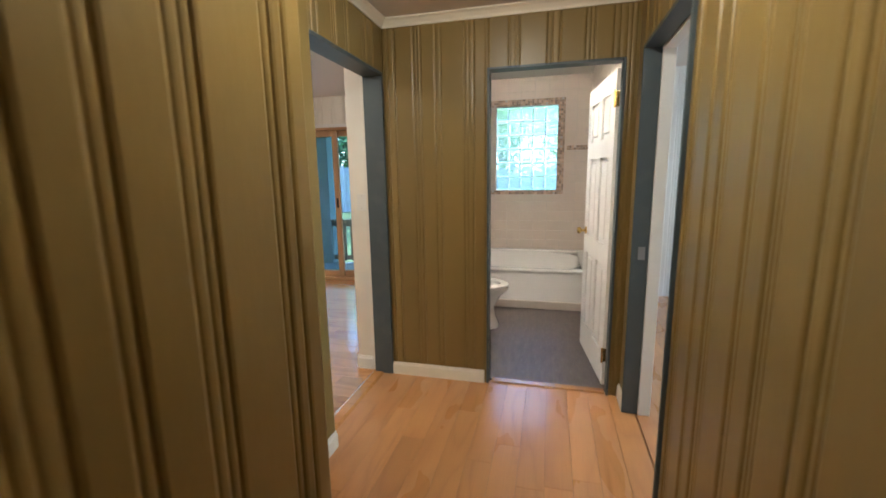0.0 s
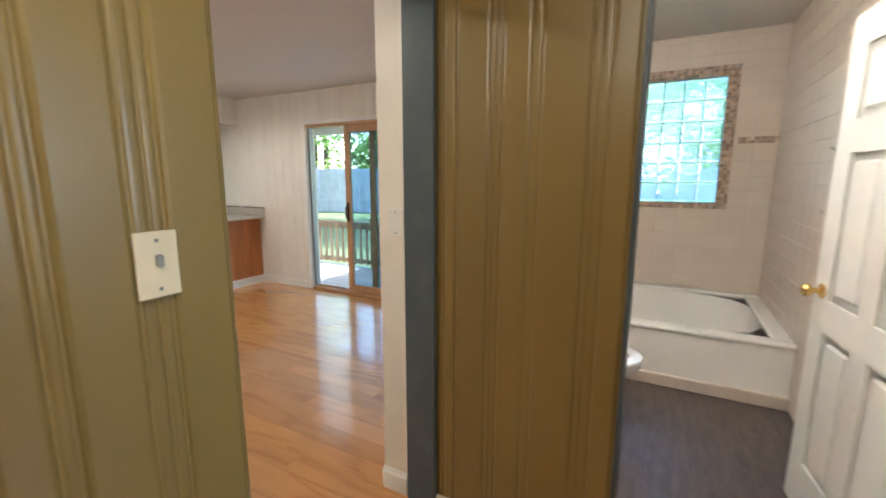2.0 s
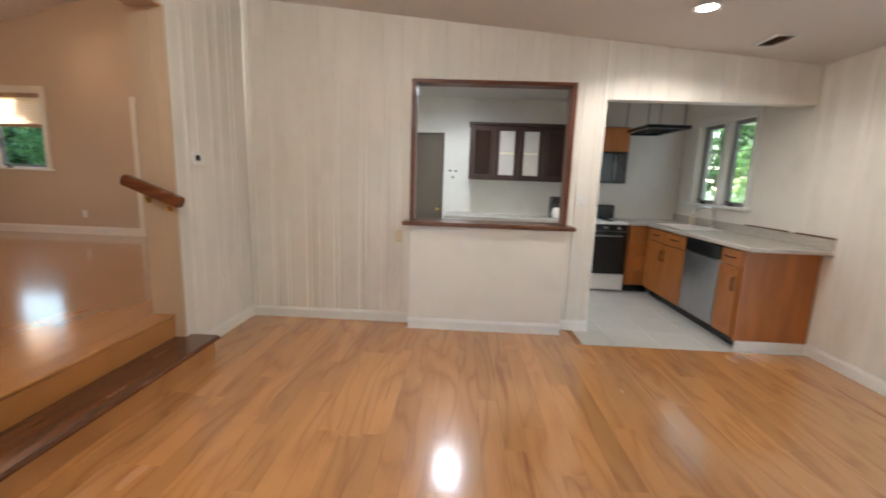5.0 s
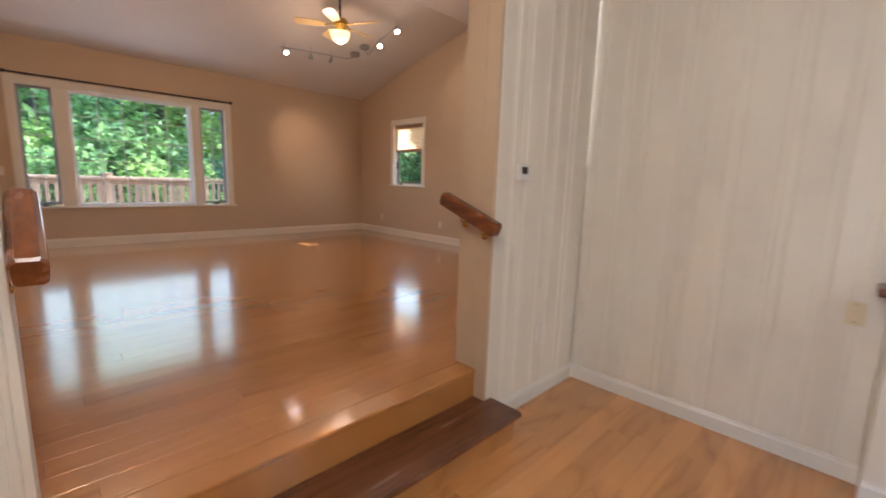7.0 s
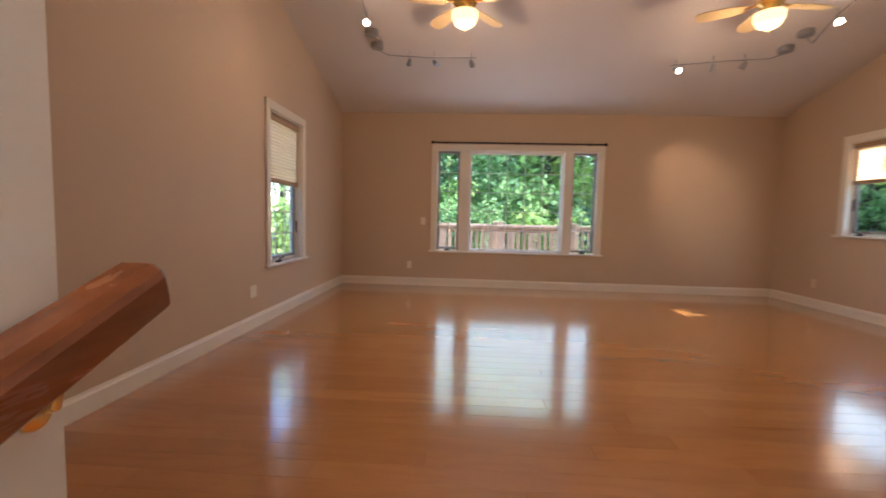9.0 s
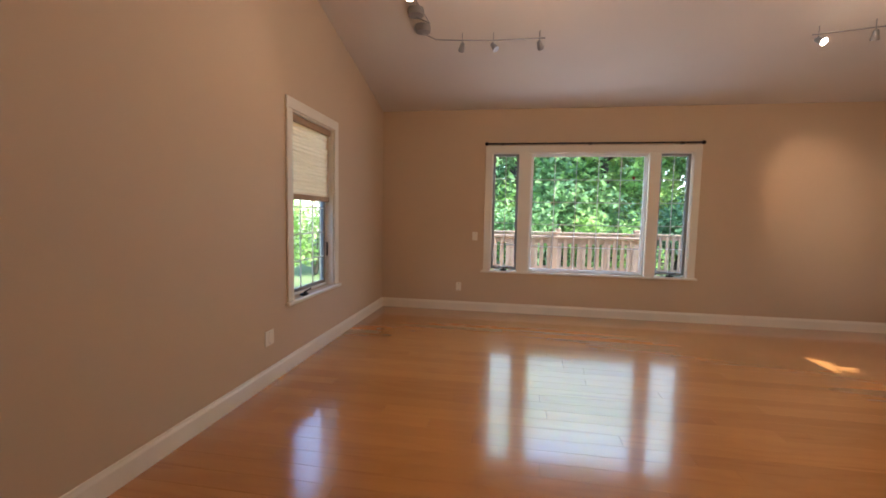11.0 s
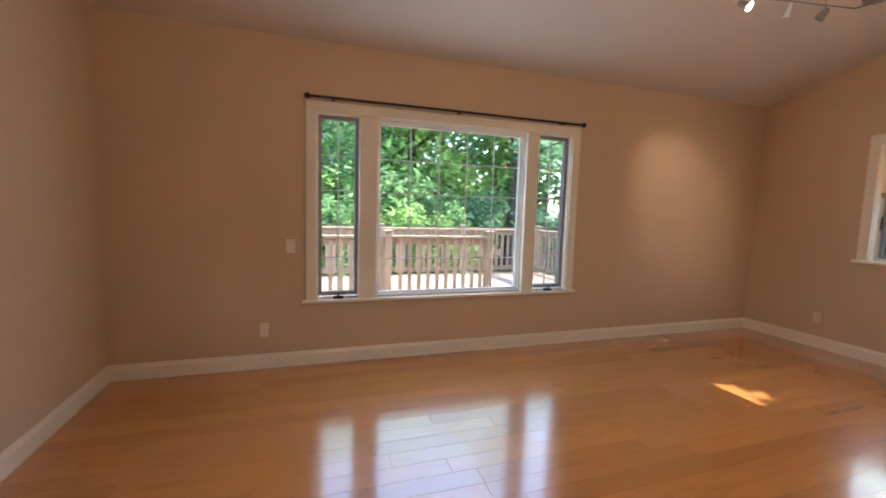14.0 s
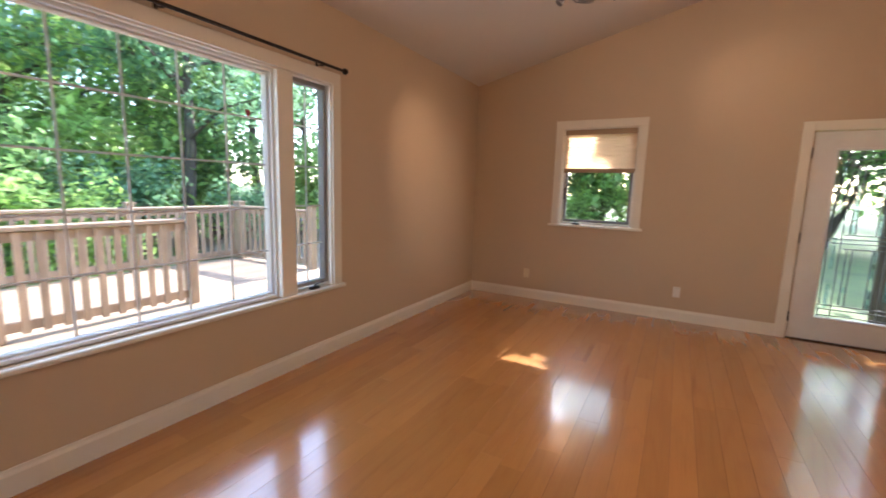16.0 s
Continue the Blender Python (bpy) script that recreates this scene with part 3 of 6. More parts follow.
setting("trim_dining_threshold", Build().prism([(-0.40, 0), (-0.385, 0.009), (-0.325, 0.009), (-0.31, 0)], 'y', 2.74, 3.52), M["oak"], "low oak threshold strip in the doorway", "threshold")
setting("trim_bath_threshold", Build().prism([(3.545, 0.003), (3.555, 0.012), (3.60, 0.012), (3.61, 0.003)], 'x', 0.466, 1.194), M["oak"], "low oak threshold strip at the bathroom", "threshold")

AT = MAIN
# dining room walls
KO = (4.44, 6.21, -0.1, 2.116)   # opening to the kitchen
PT = (2.745, 4.15, 1.0, 2.24)    # pass-through
SL = (-3.31, -1.50, -0.1, 2.05)  # sliding door
KW = (-6.30, -5.28, 1.19, 2.14)  # kitchen window
LO = (-3.56, -1.71, -0.1, 2.45)  # opening to the living room
wk = wall("wall_dining_west", 'x', -4.67, -4.557, 1.2, 6.21, 0, 2.95, M["cream"], "cream painted panelled wall with a pass-through", [KO, PT])
panelling(wk, 'x', -4.557, 1, 1.2, 6.21, 0, 2.9, M["cream"], [KO, PT], 11, dceil)
wn_ = wall("wall_dining_north", 'y', 6.217, 6.36, -6.85, -0.29, 0, 2.95, M["cream"], "cream painted panelled wall with a sliding door", [SL, KW])
panelling(wn_, 'y', 6.217, -1, -4.55, -0.40, 0, 2.45, M["cream"], [SL], 13)
wall("wall_kitchen_north", 'y', 6.211, 6.2165, -6.85, -4.56, 0, 2.95, M["cream"], "pale plain kitchen wall round the window", [KW])
AT = HALL
we = wall("wall_dining_east_b", 'x', -0.53, -0.42, 3.57, 6.008, 0, 2.95, M["cream"], "cream painted wall of the dining room")
wall("wall_dining_return", 'y', 3.57, 3.66, -0.42, -0.30, 0, 2.95, M["cream"], "short cream wall return beside the doorway")
wall("wall_dining_east", 'x', -0.40, -0.302, 0.9, 3.57, 0, 2.95, M["cream"], "cream painted wall with the hall doorway", [(2.50, 3.56, -0.1, 2.06)])
AT = MAIN
wso = wall("wall_dining_south", 'y', 1.10, 1.193, -4.67, -0.17, 0, 2.95, M["cream"], "cream painted panelled wall beside the wide opening", [LO])
panelling(wso, 'y', 1.193, 1, -4.55, -0.40, 0, 2.9, M["cream"], [LO], 17)
wall("wall_living_north", 'y', 0.97, 1.098, -7.0, -0.2, 0.05, 3.9, M["tan"], "beige painted living room wall beside the opening", [(LO[0], LO[1], 0.0, 2.45)])
for nm, x, sd_, paint, words in (("trim_living_opening", LO[0], 1, "tan", "plain beige lining of the wide opening"), ("trim_living_opening_b", LO[1], -1, "cream", "plain cream lining of the wide opening")):
    jl = Build().box((x, 0.965, LF), (x + sd_ * 0.02, 1.108, 2.45), 0.002).box((x, 1.108, 0.16), (x + sd_ * 0.02, 1.20, 2.45), 0.002)
    if sd_ > 0:
        jl.box((LO[0] + 0.02, 0.965, 2.43), (LO[1] - 0.02, 1.20, 2.45), 0.002)
    setting(nm, jl, M[paint], words, "trim")
hw = Build()
hw.box((-4.55, 2.745, 0), (-4.405, 4.15, 0.985), 0.004)
setting("wall_half", hw, M["cream"], "smooth cream half wall under the pass-through", "wall")
rd = Build()
rd.prism([(1.2, 2.98), (6.36, dceil(6.36)), (6.36, dceil(6.36) + 0.1), (1.2, 3.08)], 'x', -4.67, -0.1)
rd.v = [(x, y, (dceil(y) if abs(z - 2.98) < 1e-6 else z)) for x, y, z in rd.v]
setting("ceiling_dining", rd, M["ceil"], "plain sloping dining room ceiling", "ceiling")
bb = Build()
base(bb, 'x', -4.55, 1, 1.2, 2.745, 0)
base(bb, 'x', -4.405, 1, 2.745, 4.15, 0)
base(bb, 'x', -4.55, 1, 4.15, 4.44, 0)
base(bb, 'y', 6.21, -1, -4.25, -3.36, 0)
base(bb, 'y', 6.21, -1, -1.45, -0.40, 0)
base(bb, 'y', 1.2, 1, -4.55, -3.6, 0)
base(bb, 'y', 1.2, 1, -1.6, -0.27, 0)
base(bb, 'x', -0.40, -1, 3.77, 6.21, 0)
base(bb, 'y', 3.77, -1, -0.40, -0.275, 0)
base(bb, 'x', -0.27, -1, 1.2, 2.69, 0)
setting("baseboard_dining", bb, M["white"], "white baseboard round the dining room", "baseboard")

# steps up to the living room
st = thing("step", (-2.6, 1.25, 0), "dark-stained wooden step tread with oak riser", "step")
part("tread", Build().box((-3.62, 1.112, 0.125), (-1.60, 1.42, 0.16), 0.012), M["dark_wood"], st, "dark-stained worn tread")
part("riser", Build().box((-3.58, 1.36, 0), (-1.62, 1.395, 0.125), 0.002), M["oak"], st, "oak riser board")
setting("trim_floor_nosing", Build().box((-3.6, 1.105, 0.161), (-1.68, 1.124, LF - 0.022), 0.002).box((-3.558, 1.00, LF - 0.02), (-1.712, 1.13, LF + 0.003), 0.006), M["maple"], "maple riser and nosing of the living room floor", "trim")

# kitchen walls
wall("wall_kitchen_west", 'x', -6.85, -6.72, 1.5, 6.21, 0, 2.6, M["cream"], "pale kitchen wall with upper cabinets", [(2.35, 2.925, -0.1, 2.02)])
wall("wall_kitchen_south", 'y', 1.4, 1.5, -6.85, -4.67, 0, 2.6, M["cream"], "pale kitchen wall")
setting("ceiling_kitchen", Build().box((-6.85, 1.4, 2.5), (-4.67, 6.21, 2.6)), M["ceil"], "plain white kitchen ceiling", "ceiling")

AT = HALL
# bathroom
bw = wall("wall_bath_north", 'y', 6.50, 6.65, -0.32, 1.45, 0, 2.65, M["grout"], "beige tiled bathroom wall round a glass block window", [(0.12, 0.90, 1.20, 2.26)])
wbe = wall("wall_bath_east", 'x', 1.287, 1.35, 3.60, 6.55, 0, 2.65, M["grout"], "beige tiled bathroom wall")
wall("wall_bath_west", 'x', -0.36, -0.24, 3.66, 6.55, 0, 2.65, M["bathtile"], "beige bathroom wall")
wall("wall_bath_south", 'y', 3.602, 3.66, -0.24, 1.45, 0, 2.65, M["cream"], "pale bathroom wall round the door", [BD])
setting("ceiling_bath", Build().box((-0.36, 3.6, 2.6), (1.45, 6.65, 2.7)), M["ceil"], "white bathroom ceiling", "ceiling")

# room beside the hall
wbr = wall("wall_bedroom_east", 'x', 4.5, 4.6, 0.6, 6.1, 0, 2.6, M["cream"], "pale wall with a window opening", [(2.5, 3.9, 0.9, 2.1)])
wbn = wall("wall_bedroom_north", 'y', 6.007, 6.1, 1.36, 4.6, 0, 2.6, M["white"], "pale panelled bedroom wall")
panelling(wbn, 'y', 6.007, -1, 1.45, 4.5, 0, 2.5, M["white"], (), 21)
wall("wall_bedroom_south", 'y', 0.5, 0.6, 1.34, 4.6, 0, 2.6, M["cream"], "pale bedroom wall")
wall("wall_bedroom_west", 'x', 1.342, 1.42, 0.6, 6.0, 0, 2.6, M["cream"], "pale bedroom wall with the hall doorway", [RD])
setting("ceiling_bedroom", Build().box((1.36, 0.5, 2.5), (4.6, 6.1, 2.6)), M["ceil"], "white bedroom ceiling", "ceiling")

AT = MAIN
# living room walls
FW = (-4.25, -1.77, 0.90, 2.475)   # front window
EW = (-3.50, -2.68, 0.90, 2.46)   # east window
WW = (-4.01, -3.19, 1.32, 2.45)   # west window
ED = (-1.69, -0.75, 0.0, 2.34)    # entry door
wall("wall_living_front", 'y', -5.30, -5.155, -7.1, -0.1, 0.05, 3.3, M["tan"], "beige painted front wall with a wide window", [FW])
for nm, t0, t1, hole in (("wall_living_east", -0.255, -0.10, EW), ("wall_living_west", -7.08, -6.94, WW)):
    b = Build()
    holes = [hole] + ([ED] if nm.endswith("west") else [])
    grid_wall(b, 'x', t0, t1, -5.155, 0.97, 0.05, 3.04, holes)
    b.prism([(-5.155, 3.04), (0.97, 3.04), (0.97, lceil(0.97)), (-2.09, lceil(-2.09)), (-5.155, 3.04)][:4], 'x', t0, t1)
    setting(nm, b, M["tan"], "beige painted gable wall of the living room", "wall")
lc = Build()
lc.prism([(-5.3, lceil(-5.3)), (-2.09, lceil(-2.09)), (-2.09, 3.95), (-5.3, 3.2)], 'x', -7.1, -0.1)
lc.prism([(-2.09, lceil(-2.09)), (1.10, lceil(1.1)), (1.10, 3.25), (-2.09, 3.95)], 'x', -7.1, -0.1)
setting("ceiling_living", lc, M["ceil"], "vaulted painted living room ceiling", "ceiling")
bb = Build()
base(bb, 'y', -5.155, 1, -6.94, -0.255, LF, 0.125, 0.016)
base(bb, 'x', -0.255, -1, -5.155, 0.97, LF, 0.125, 0.016)
base(bb, 'x', -6.94, 1, -5.155, -1.78, LF, 0.125, 0.016)
base(bb, 'x', -6.94, 1, -0.66, 0.97, LF, 0.125, 0.016)
base(bb, 'y', 0.97, -1, -6.94, LO[0], LF, 0.125, 0.016)
base(bb, 'y', 0.97, -1, LO[1], -0.255, LF, 0.125, 0.016)
setting("baseboard_living", bb, M["trim"], "tall cream baseboard round the living room", "baseboard")


# windows and doors
def muntins(parent, ax, t, a0, a1, z0, z1, cols, rows, material, w=0.012):
    for i in range(1, cols):
        a = a0 + (a1 - a0) * i / cols
        b = Build()
        b.box((t - 0.006, a - w / 2, z0), (t + 0.006, a + w / 2, z1), 0.003) if ax == 'x' else b.box((a - w / 2, t - 0.006, z0), (a + w / 2, t + 0.006, z1), 0.003)
        part("muntin", b, material, parent)
    for j in range(1, rows):
        z = z0 + (z1 - z0) * j / rows
        b = Build()
        b.box((t - 0.005, a0, z - w / 2), (t + 0.005, a1, z + w / 2), 0.003) if ax == 'x' else b.box((a0, t - 0.005, z - w / 2), (a1, t + 0.005, z + w / 2), 0.003)
        part("muntin", b, material, parent)


def frame_ring(ax, t0, t1, a0, a1, z0, z1, w, c=0.003):
    b = Build()
    for lo, hi, za, zb in ((a0, a0 + w, z0, z1), (a1 - w, a1, z0, z1), (a0 + w, a1 - w, z0, z0 + w), (a0 + w, a1 - w, z1 - w, z1)):
        b.box((t0, lo, za), (t1, hi, zb), c) if ax == 'x' else b.box((lo, t0, za), (hi, t1, zb), c)
    return b


def pane(parent, ax, t, a0, a1, z0, z1, material=None):
    b = Build()
    b.box((t - 0.002, a0, z0), (t + 0.002, a1, z1)) if ax == 'x' else b.box((a0, t - 0.002, z0), (a1, t + 0.002, z1))
    p = part("pane", b, material or M["pane"], parent)
    p.visible_shadow = False
    return p


def crank(parent, ax, t, a, z, s):
    """A dark folding window crank on the sill."""
    def q(u, w, h):
        return (t + s * u, a + w, h) if ax == 'x' else (a + w, t + s * u, h)
    b = Build()
    lo, hi = q(-0.012, -0.045, z), q(0.03, 0.045, z + 0.022)
    b.box(lo, hi, 0.008)
    b.tube([q(0.012, 0.0, z + 0.02), q(0.022, 0.01, z + 0.035), q(0.04, -0.05, z + 0.05)], [0.009, 0.007, 0.005], 8)
    b.lathe([(0.001, -0.009), (0.009, -0.005), (0.009, 0.005), (0.001, 0.009)], q(0.04, -0.055, z + 0.052), 10)
    part("crank", b, M["iron"], parent, "dark bronze window crank", True)


def casing(parent, ax, face, s, a0, a1, z0, z1, w=0.09, t=0.018):
    """Flat boards round an opening with a projecting sill."""
    for nm, lo, hi, za, zb in (("side_casing", a0 - w, a0, z0, z1), ("side_casing", a1, a1 + w, z0, z1), ("head_casing", a0 - w, a1 + w, z1, z1 + w)):
        b = Build()
        b.box((face, lo, za), (face + s * t, hi, zb), 0.004) if ax == 'x' else b.box((lo, face, za), (hi, face + s * t, zb), 0.004)
        part(nm, b, M["trim"], parent)
    b = Build()
    lo, hi = a0 - w - 0.03, a1 + w + 0.03
    b.box((face - s * 0.10, a0, z0 - 0.03), (face, a1, z0 - 0.002), 0.002) if ax == 'x' else b.box((a0, face - s * 0.10, z0 - 0.03), (a1, face, z0 - 0.002), 0.002)
    b.box((face, lo, z0 - 0.028), (face + s * 0.04, hi, z0), 0.006) if ax == 'x' else b.box((lo, face, z0 - 0.028), (hi, face + s * 0.04, z0), 0.006)
    part("window_sill", b, M["trim"], parent, "cream painted sill")


def reveal(parent, ax, face, s, a0, a1, z0, z1, d=0.14):
    b = Build()
    for lo, hi, za, zb in ((a0, a0 + 0.012, z0, z1), (a1 - 0.012, a1, z0, z1), (a0, a1, z1 - 0.012, z1)):
        b.box((face - s * d, lo, za), (face, hi, zb), 0.001) if ax == 'x' else b.box((lo, face - s * d, za), (hi, face, zb), 0.001)
    part("reveal", b, M["trim"], parent)


def window_thing(name, loc, label):
    e = thing(name, loc, label, "window")
    e["kind"] = "structure"
    return e


# front window: a wide fixed pane between two narrow casements
fw = window_thing("window_1", (-3.01, -5.155, 0.9), "wide gridded picture window between two narrow casements")
casing(fw, 'y', -5.155, 1, FW[0], FW[1], FW[2], FW[3])
reveal(fw, 'y', -5.155, 1, FW[0], FW[1], FW[2], FW[3])
for x0, x1 in ((-2.28, -2.12), (-3.87, -3.735)):
    part("mullion", Build().box((x0, -5.28, FW[2]), (x1, -5.139, FW[3] - 0.012), 0.004), M["trim"], fw, "broad cream mullion")
pf = part("picture_frame", frame_ring('y', -5.27, -5.18, -3.735, -2.28, 0.905, 2.463, 0.020), M["white"], fw, "stepped white frame of the fixed pane")
part("picture_bead", frame_ring('y', -5.265, -5.205, -3.714, -2.301, 0.926, 2.442, 0.012), M["white"], fw)
pane(fw, 'y', -5.245, -3.70, -2.315, 0.94, 2.429)
muntins(fw, 'y', -5.237, -3.699, -2.316, 0.941, 2.428, 5, 5, M["bar"], 0.011)
for a0, a1 in ((-2.12, -1.782), (-4.238, -3.87)):
    part("casement_frame", frame_ring('y', -5.265, -5.20, a0, a1, 0.925, 2.463, 0.03), M["grey"], fw, "dark grey casement sash")
    pane(fw, 'y', -5.24, a0 + 0.03, a1 - 0.03, 0.955, 2.433)
    muntins(fw, 'y', -5.232, a0 + 0.03, a1 - 0.03, 0.956, 2.432, 2, 5, M["bar"], 0.010)
    crank(fw, 'y', -5.17, (a0 + a1) / 2, 0.902, 1)
part("alarm_sticker", Build().prism([(-3.60, 2.18), (-3.565, 2.18), (-3.565, 2.15), (-3.5825, 2.135), (-3.60, 2.15)], 'y', -5.2415, -5.2405), M["red"], fw, "small red shield sticker")

rod = thing("curtain_rod", (-3.01, -5.08, 2.58), "dark bronze curtain rod with ball finials above the window", "curtain rod")
part("pole", Build().tube([(-4.31, -5.08, 2.58), (-1.71, -5.08, 2.58)], 0.011, 12), M["iron"], rod, "", True)
for x in (-4.325, -1.695):
    part("finial", Build().lathe([(0.002, -0.026), (0.016, -0.02), (0.024, -0.004), (0.024, 0.006), (0.016, 0.02), (0.002, 0.026)], (x, -5.08, 2.58), 14, 'x'), M["iron"], rod, "", True)
for x in (-4.1, -3.01, -1.9):
    part("bracket", Build().box((x - 0.012, -5.155, 2.567), (x + 0.012, -5.148, 2.607), 0.002).tube([(x, -5.15, 2.58), (x, -5.08, 2.566)], 0.006, 8).lathe([(0.013, -0.006), (0.016, 0), (0.013, 0.006)], (x, -5.08, 2.578), 12, 'x'), M["iron"], rod)


def side_window(name, loc, label, face, s, W, zsh, cols, rows):
    w = window_thing(name, loc, label)
    casing(w, 'x', face, s, W[0], W[1], W[2], W[3])
    reveal(w, 'x', face, s, W[0], W[1], W[2], W[3])
    t = face - s * 0.09
    part("casement_frame", frame_ring('x', t - 0.02, t + 0.03, W[0] + 0.012, W[1] - 0.012, W[2] + 0.005, W[3] - 0.012, 0.02), M["white"], w)
    part("casement_sash", frame_ring('x', t - 0.015, t + 0.022, W[0] + 0.03, W[1] - 0.03, W[2] + 0.03, W[3] - 0.03, 0.03), M["grey"], w, "dark grey sash")
    pane(w, 'x', t, W[0] + 0.06, W[1] - 0.06, W[2] + 0.06, W[3] - 0.06)
    if cols:
        muntins(w, 'x', t + s * 0.008, W[0] + 0.06, W[1] - 0.06, W[2] + 0.06, W[3] - 0.06, cols, rows, M["bar"], 0.011)
    crank(w, 'x', face - s * 0.02, W[1] - 0.22 if s < 0 else W[0] + 0.2, W[2], s)
    part("latch", Build().box((t + s * 0.03, W[0] + 0.03, W[2] + 0.3), (t + s * 0.045, W[0] + 0.045, W[2] + 0.44), 0.005), M["iron"], w)
    sh = thing("window_shade", (face, (W[0] + W[1]) / 2, zsh), "half-lowered cream cellular shade inside the window", "shade", "shades at the windows")
    u = face - s * 0.05
    b = Build()
    n = int((W[3] - 0.06 - zsh - 0.05) / 0.035)
    pts = []
    for i in range(2 * n + 1):
        pts.append((u + (0.0035 if i % 2 else -0.0035), zsh + 0.05 + i * (W[3] - 0.06 - zsh - 0.05) / (2 * n)))
    poly = [(p[0], p[1]) for p in pts] + [(p[0] - s * 0.002, p[1]) for p in reversed(pts)]
    b.prism(poly, 'y', W[0] + 0.02, W[1] - 0.02)
    part("fabric", b, M["shade"], sh, "cream pleated fabric lit from behind")
    part("head_rail", Build().box((u - 0.025, W[0] + 0.014, W[3] - 0.07), (u + 0.025, W[1] - 0.014, W[3] - 0.013), 0.004), M["shade_rail"], sh, "tan head rail")
    part("bottom_rail", Build().box((u - 0.014, W[0] + 0.016, zsh), (u + 0.014, W[1] - 0.016, zsh + 0.05), 0.006), M["shade_rail"], sh, "tan bottom rail")
    return w


side_window("window_2", (-0.255, -3.09, 0.9), "tall gridded casement window with a half-lowered shade", -0.255, -1, EW, 1.74, 3, 6)
side_window("window_3", (-6.94, -3.6, 1.32), "small casement window with a half-lowered shade", -6.94, 1, WW, 1.94, 0, 0)

# entry door with leaded glass
ed = thing("door_1", (-6.95, -1.22, LF), "white entry door with a tall leaded glass panel", "door")
ed["kind"] = "structure"
casing_d = Build()
for y0, y1 in ((-1.785, -1.70), (-0.74, -0.655)):
    casing_d.box((-6.94, y0, LF), (-6.92, y1, 2.42), 0.004)
casing_d.box((-6.94, -1.70, 2.335), (-6.92, -0.74, 2.42), 0.004)
part("casing", casing_d, M["trim"], ed, "cream flat casing")
slab = Build()
grid_wall(slab, 'x', -7.0, -6.955, -1.685, -0.755, LF + 0.012, 2.325, [(-1.50, -0.94, 0.57, 2.16)])
part("slab", slab, M["white"], ed, "white painted slab")
part("glass_bead", frame_ring('x', -7.005, -6.945, -1.515, -0.925, 0.555, 2.175, 0.022, 0.006), M["white"], ed)
pane(ed, 'x', -6.978, -1.495, -0.945, 0.575, 2.155)
part("sill_strip", Build().box((-7.02, -1.69, LF - 0.005), (-6.93, -0.75, LF + 0.012), 0.003), M["iron"], ed, "dark metal threshold")
LX = -6.972
came = []
for y in (-1.47, -1.38, -1.06, -0.97):
    came.append((y, y, 0.575, 2.155))
for y in (-1.33, -1.29, -1.15, -1.11):
    came.append((y, y, 1.38, 2.02))
    came.append((y, y, 0.70, 1.25))
for z in (0.60, 0.66, 2.07, 2.13, 2.02, 1.30, 1.34, 0.70):
    came.append((-1.495, -0.945, z, z))
for z in (1.25, 1.38):
    came.append((-1.36, -1.08, z, z))
for y0, y1, z0, z1 in came:
    part("lead_came", Build().box((LX - 0.004, y0 - 0.004, z0 - 0.004), (LX + 0.004, y1 + 0.004, z1 + 0.004), 0.0015), M["alu"], ed)
rngd = random.Random(4)
for y, z0, z1 in ((-1.425, 0.66, 2.07), (-1.015, 0.66, 2.07), (-1.31, 1.38, 2.02), (-1.13, 1.38, 2.02), (-1.31, 0.70, 1.25), (-1.13, 0.70, 1.25)):
    z = z0 + 0.01
    while z < z1 - 0.05:
        h = rngd.uniform(0.05, 0.14)
        if rngd.random() < 0.55:
            part("bevel_glass", Build().box((LX - 0.006, y - 0.014, z), (LX + 0.004, y + 0.014, min(z + h, z1)), 0.004), M["block"], ed)
        z += h + 0.01
for z in (0.55, 1.33, 2.13):
    part("hinge", Build().tube([(-6.945, -1.692, z - 0.05), (-6.945, -1.692, z + 0.05)], 0.008, 8), M["iron"], ed)
part("door_handle", Build().lathe([(0.03, 0), (0.03, 0.008), (0.012, 0.014), (0.012, 0.04), (0.028, 0.05), (0.03, 0.065), (0.018, 0.075)], (-6.955, -0.82, 1.3), 18, 'x'), M["brass"], ed, "", True)

# sliding glass door
sd = thing("door_2", (-2.4, 6.25, 0), "pine-framed sliding glass door standing open", "sliding door")
sd["kind"] = "structure"
part("frame", Build().box((-3.345, 6.19, 0), (-3.30, 6.34, 2.05), 0.003).box((-1.50, 6.19, 0), (-1.455, 6.34, 2.05), 0.003).box((-3.345, 6.19, 2.05), (-1.455, 6.34, 2.09), 0.003), M["white"], sd, "white outer frame")
part("head_track", Build().box((-3.30, 6.20, 2.015), (-1.50, 6.33, 2.05), 0.003), M["pine"], sd, "pine head track")
part("sill_track", Build().box((-3.30, 6.20, 0), (-1.50, 6.34, 0.035), 0.004).box((-3.30, 6.245, 0.035), (-1.50, 6.252, 0.048), 0.001).box((-3.30, 6.29, 0.035), (-1.50, 6.297, 0.048), 0.001), M["pine"], sd, "oak and metal sill track")
for nm, x0, x1, y in (("sliding_panel", -2.72, -1.79, 6.228), ("fixed_panel", -2.40, -1.50, 6.283)):
    p = part(nm, frame_ring('y', y, y + 0.04, x0, x1, 0.05, 2.014, 0.075, 0.004), M["pine"], sd)
    pane(p, 'y', y + 0.02, x0 + 0.075, x1 - 0.075, 0.125, 1.939, M["tint"])
part("screen_rail", Build().box((-3.30, 6.235, 0.04), (-3.265, 6.30, 2.015), 0.003), M["alu"], sd, "aluminium side channel")
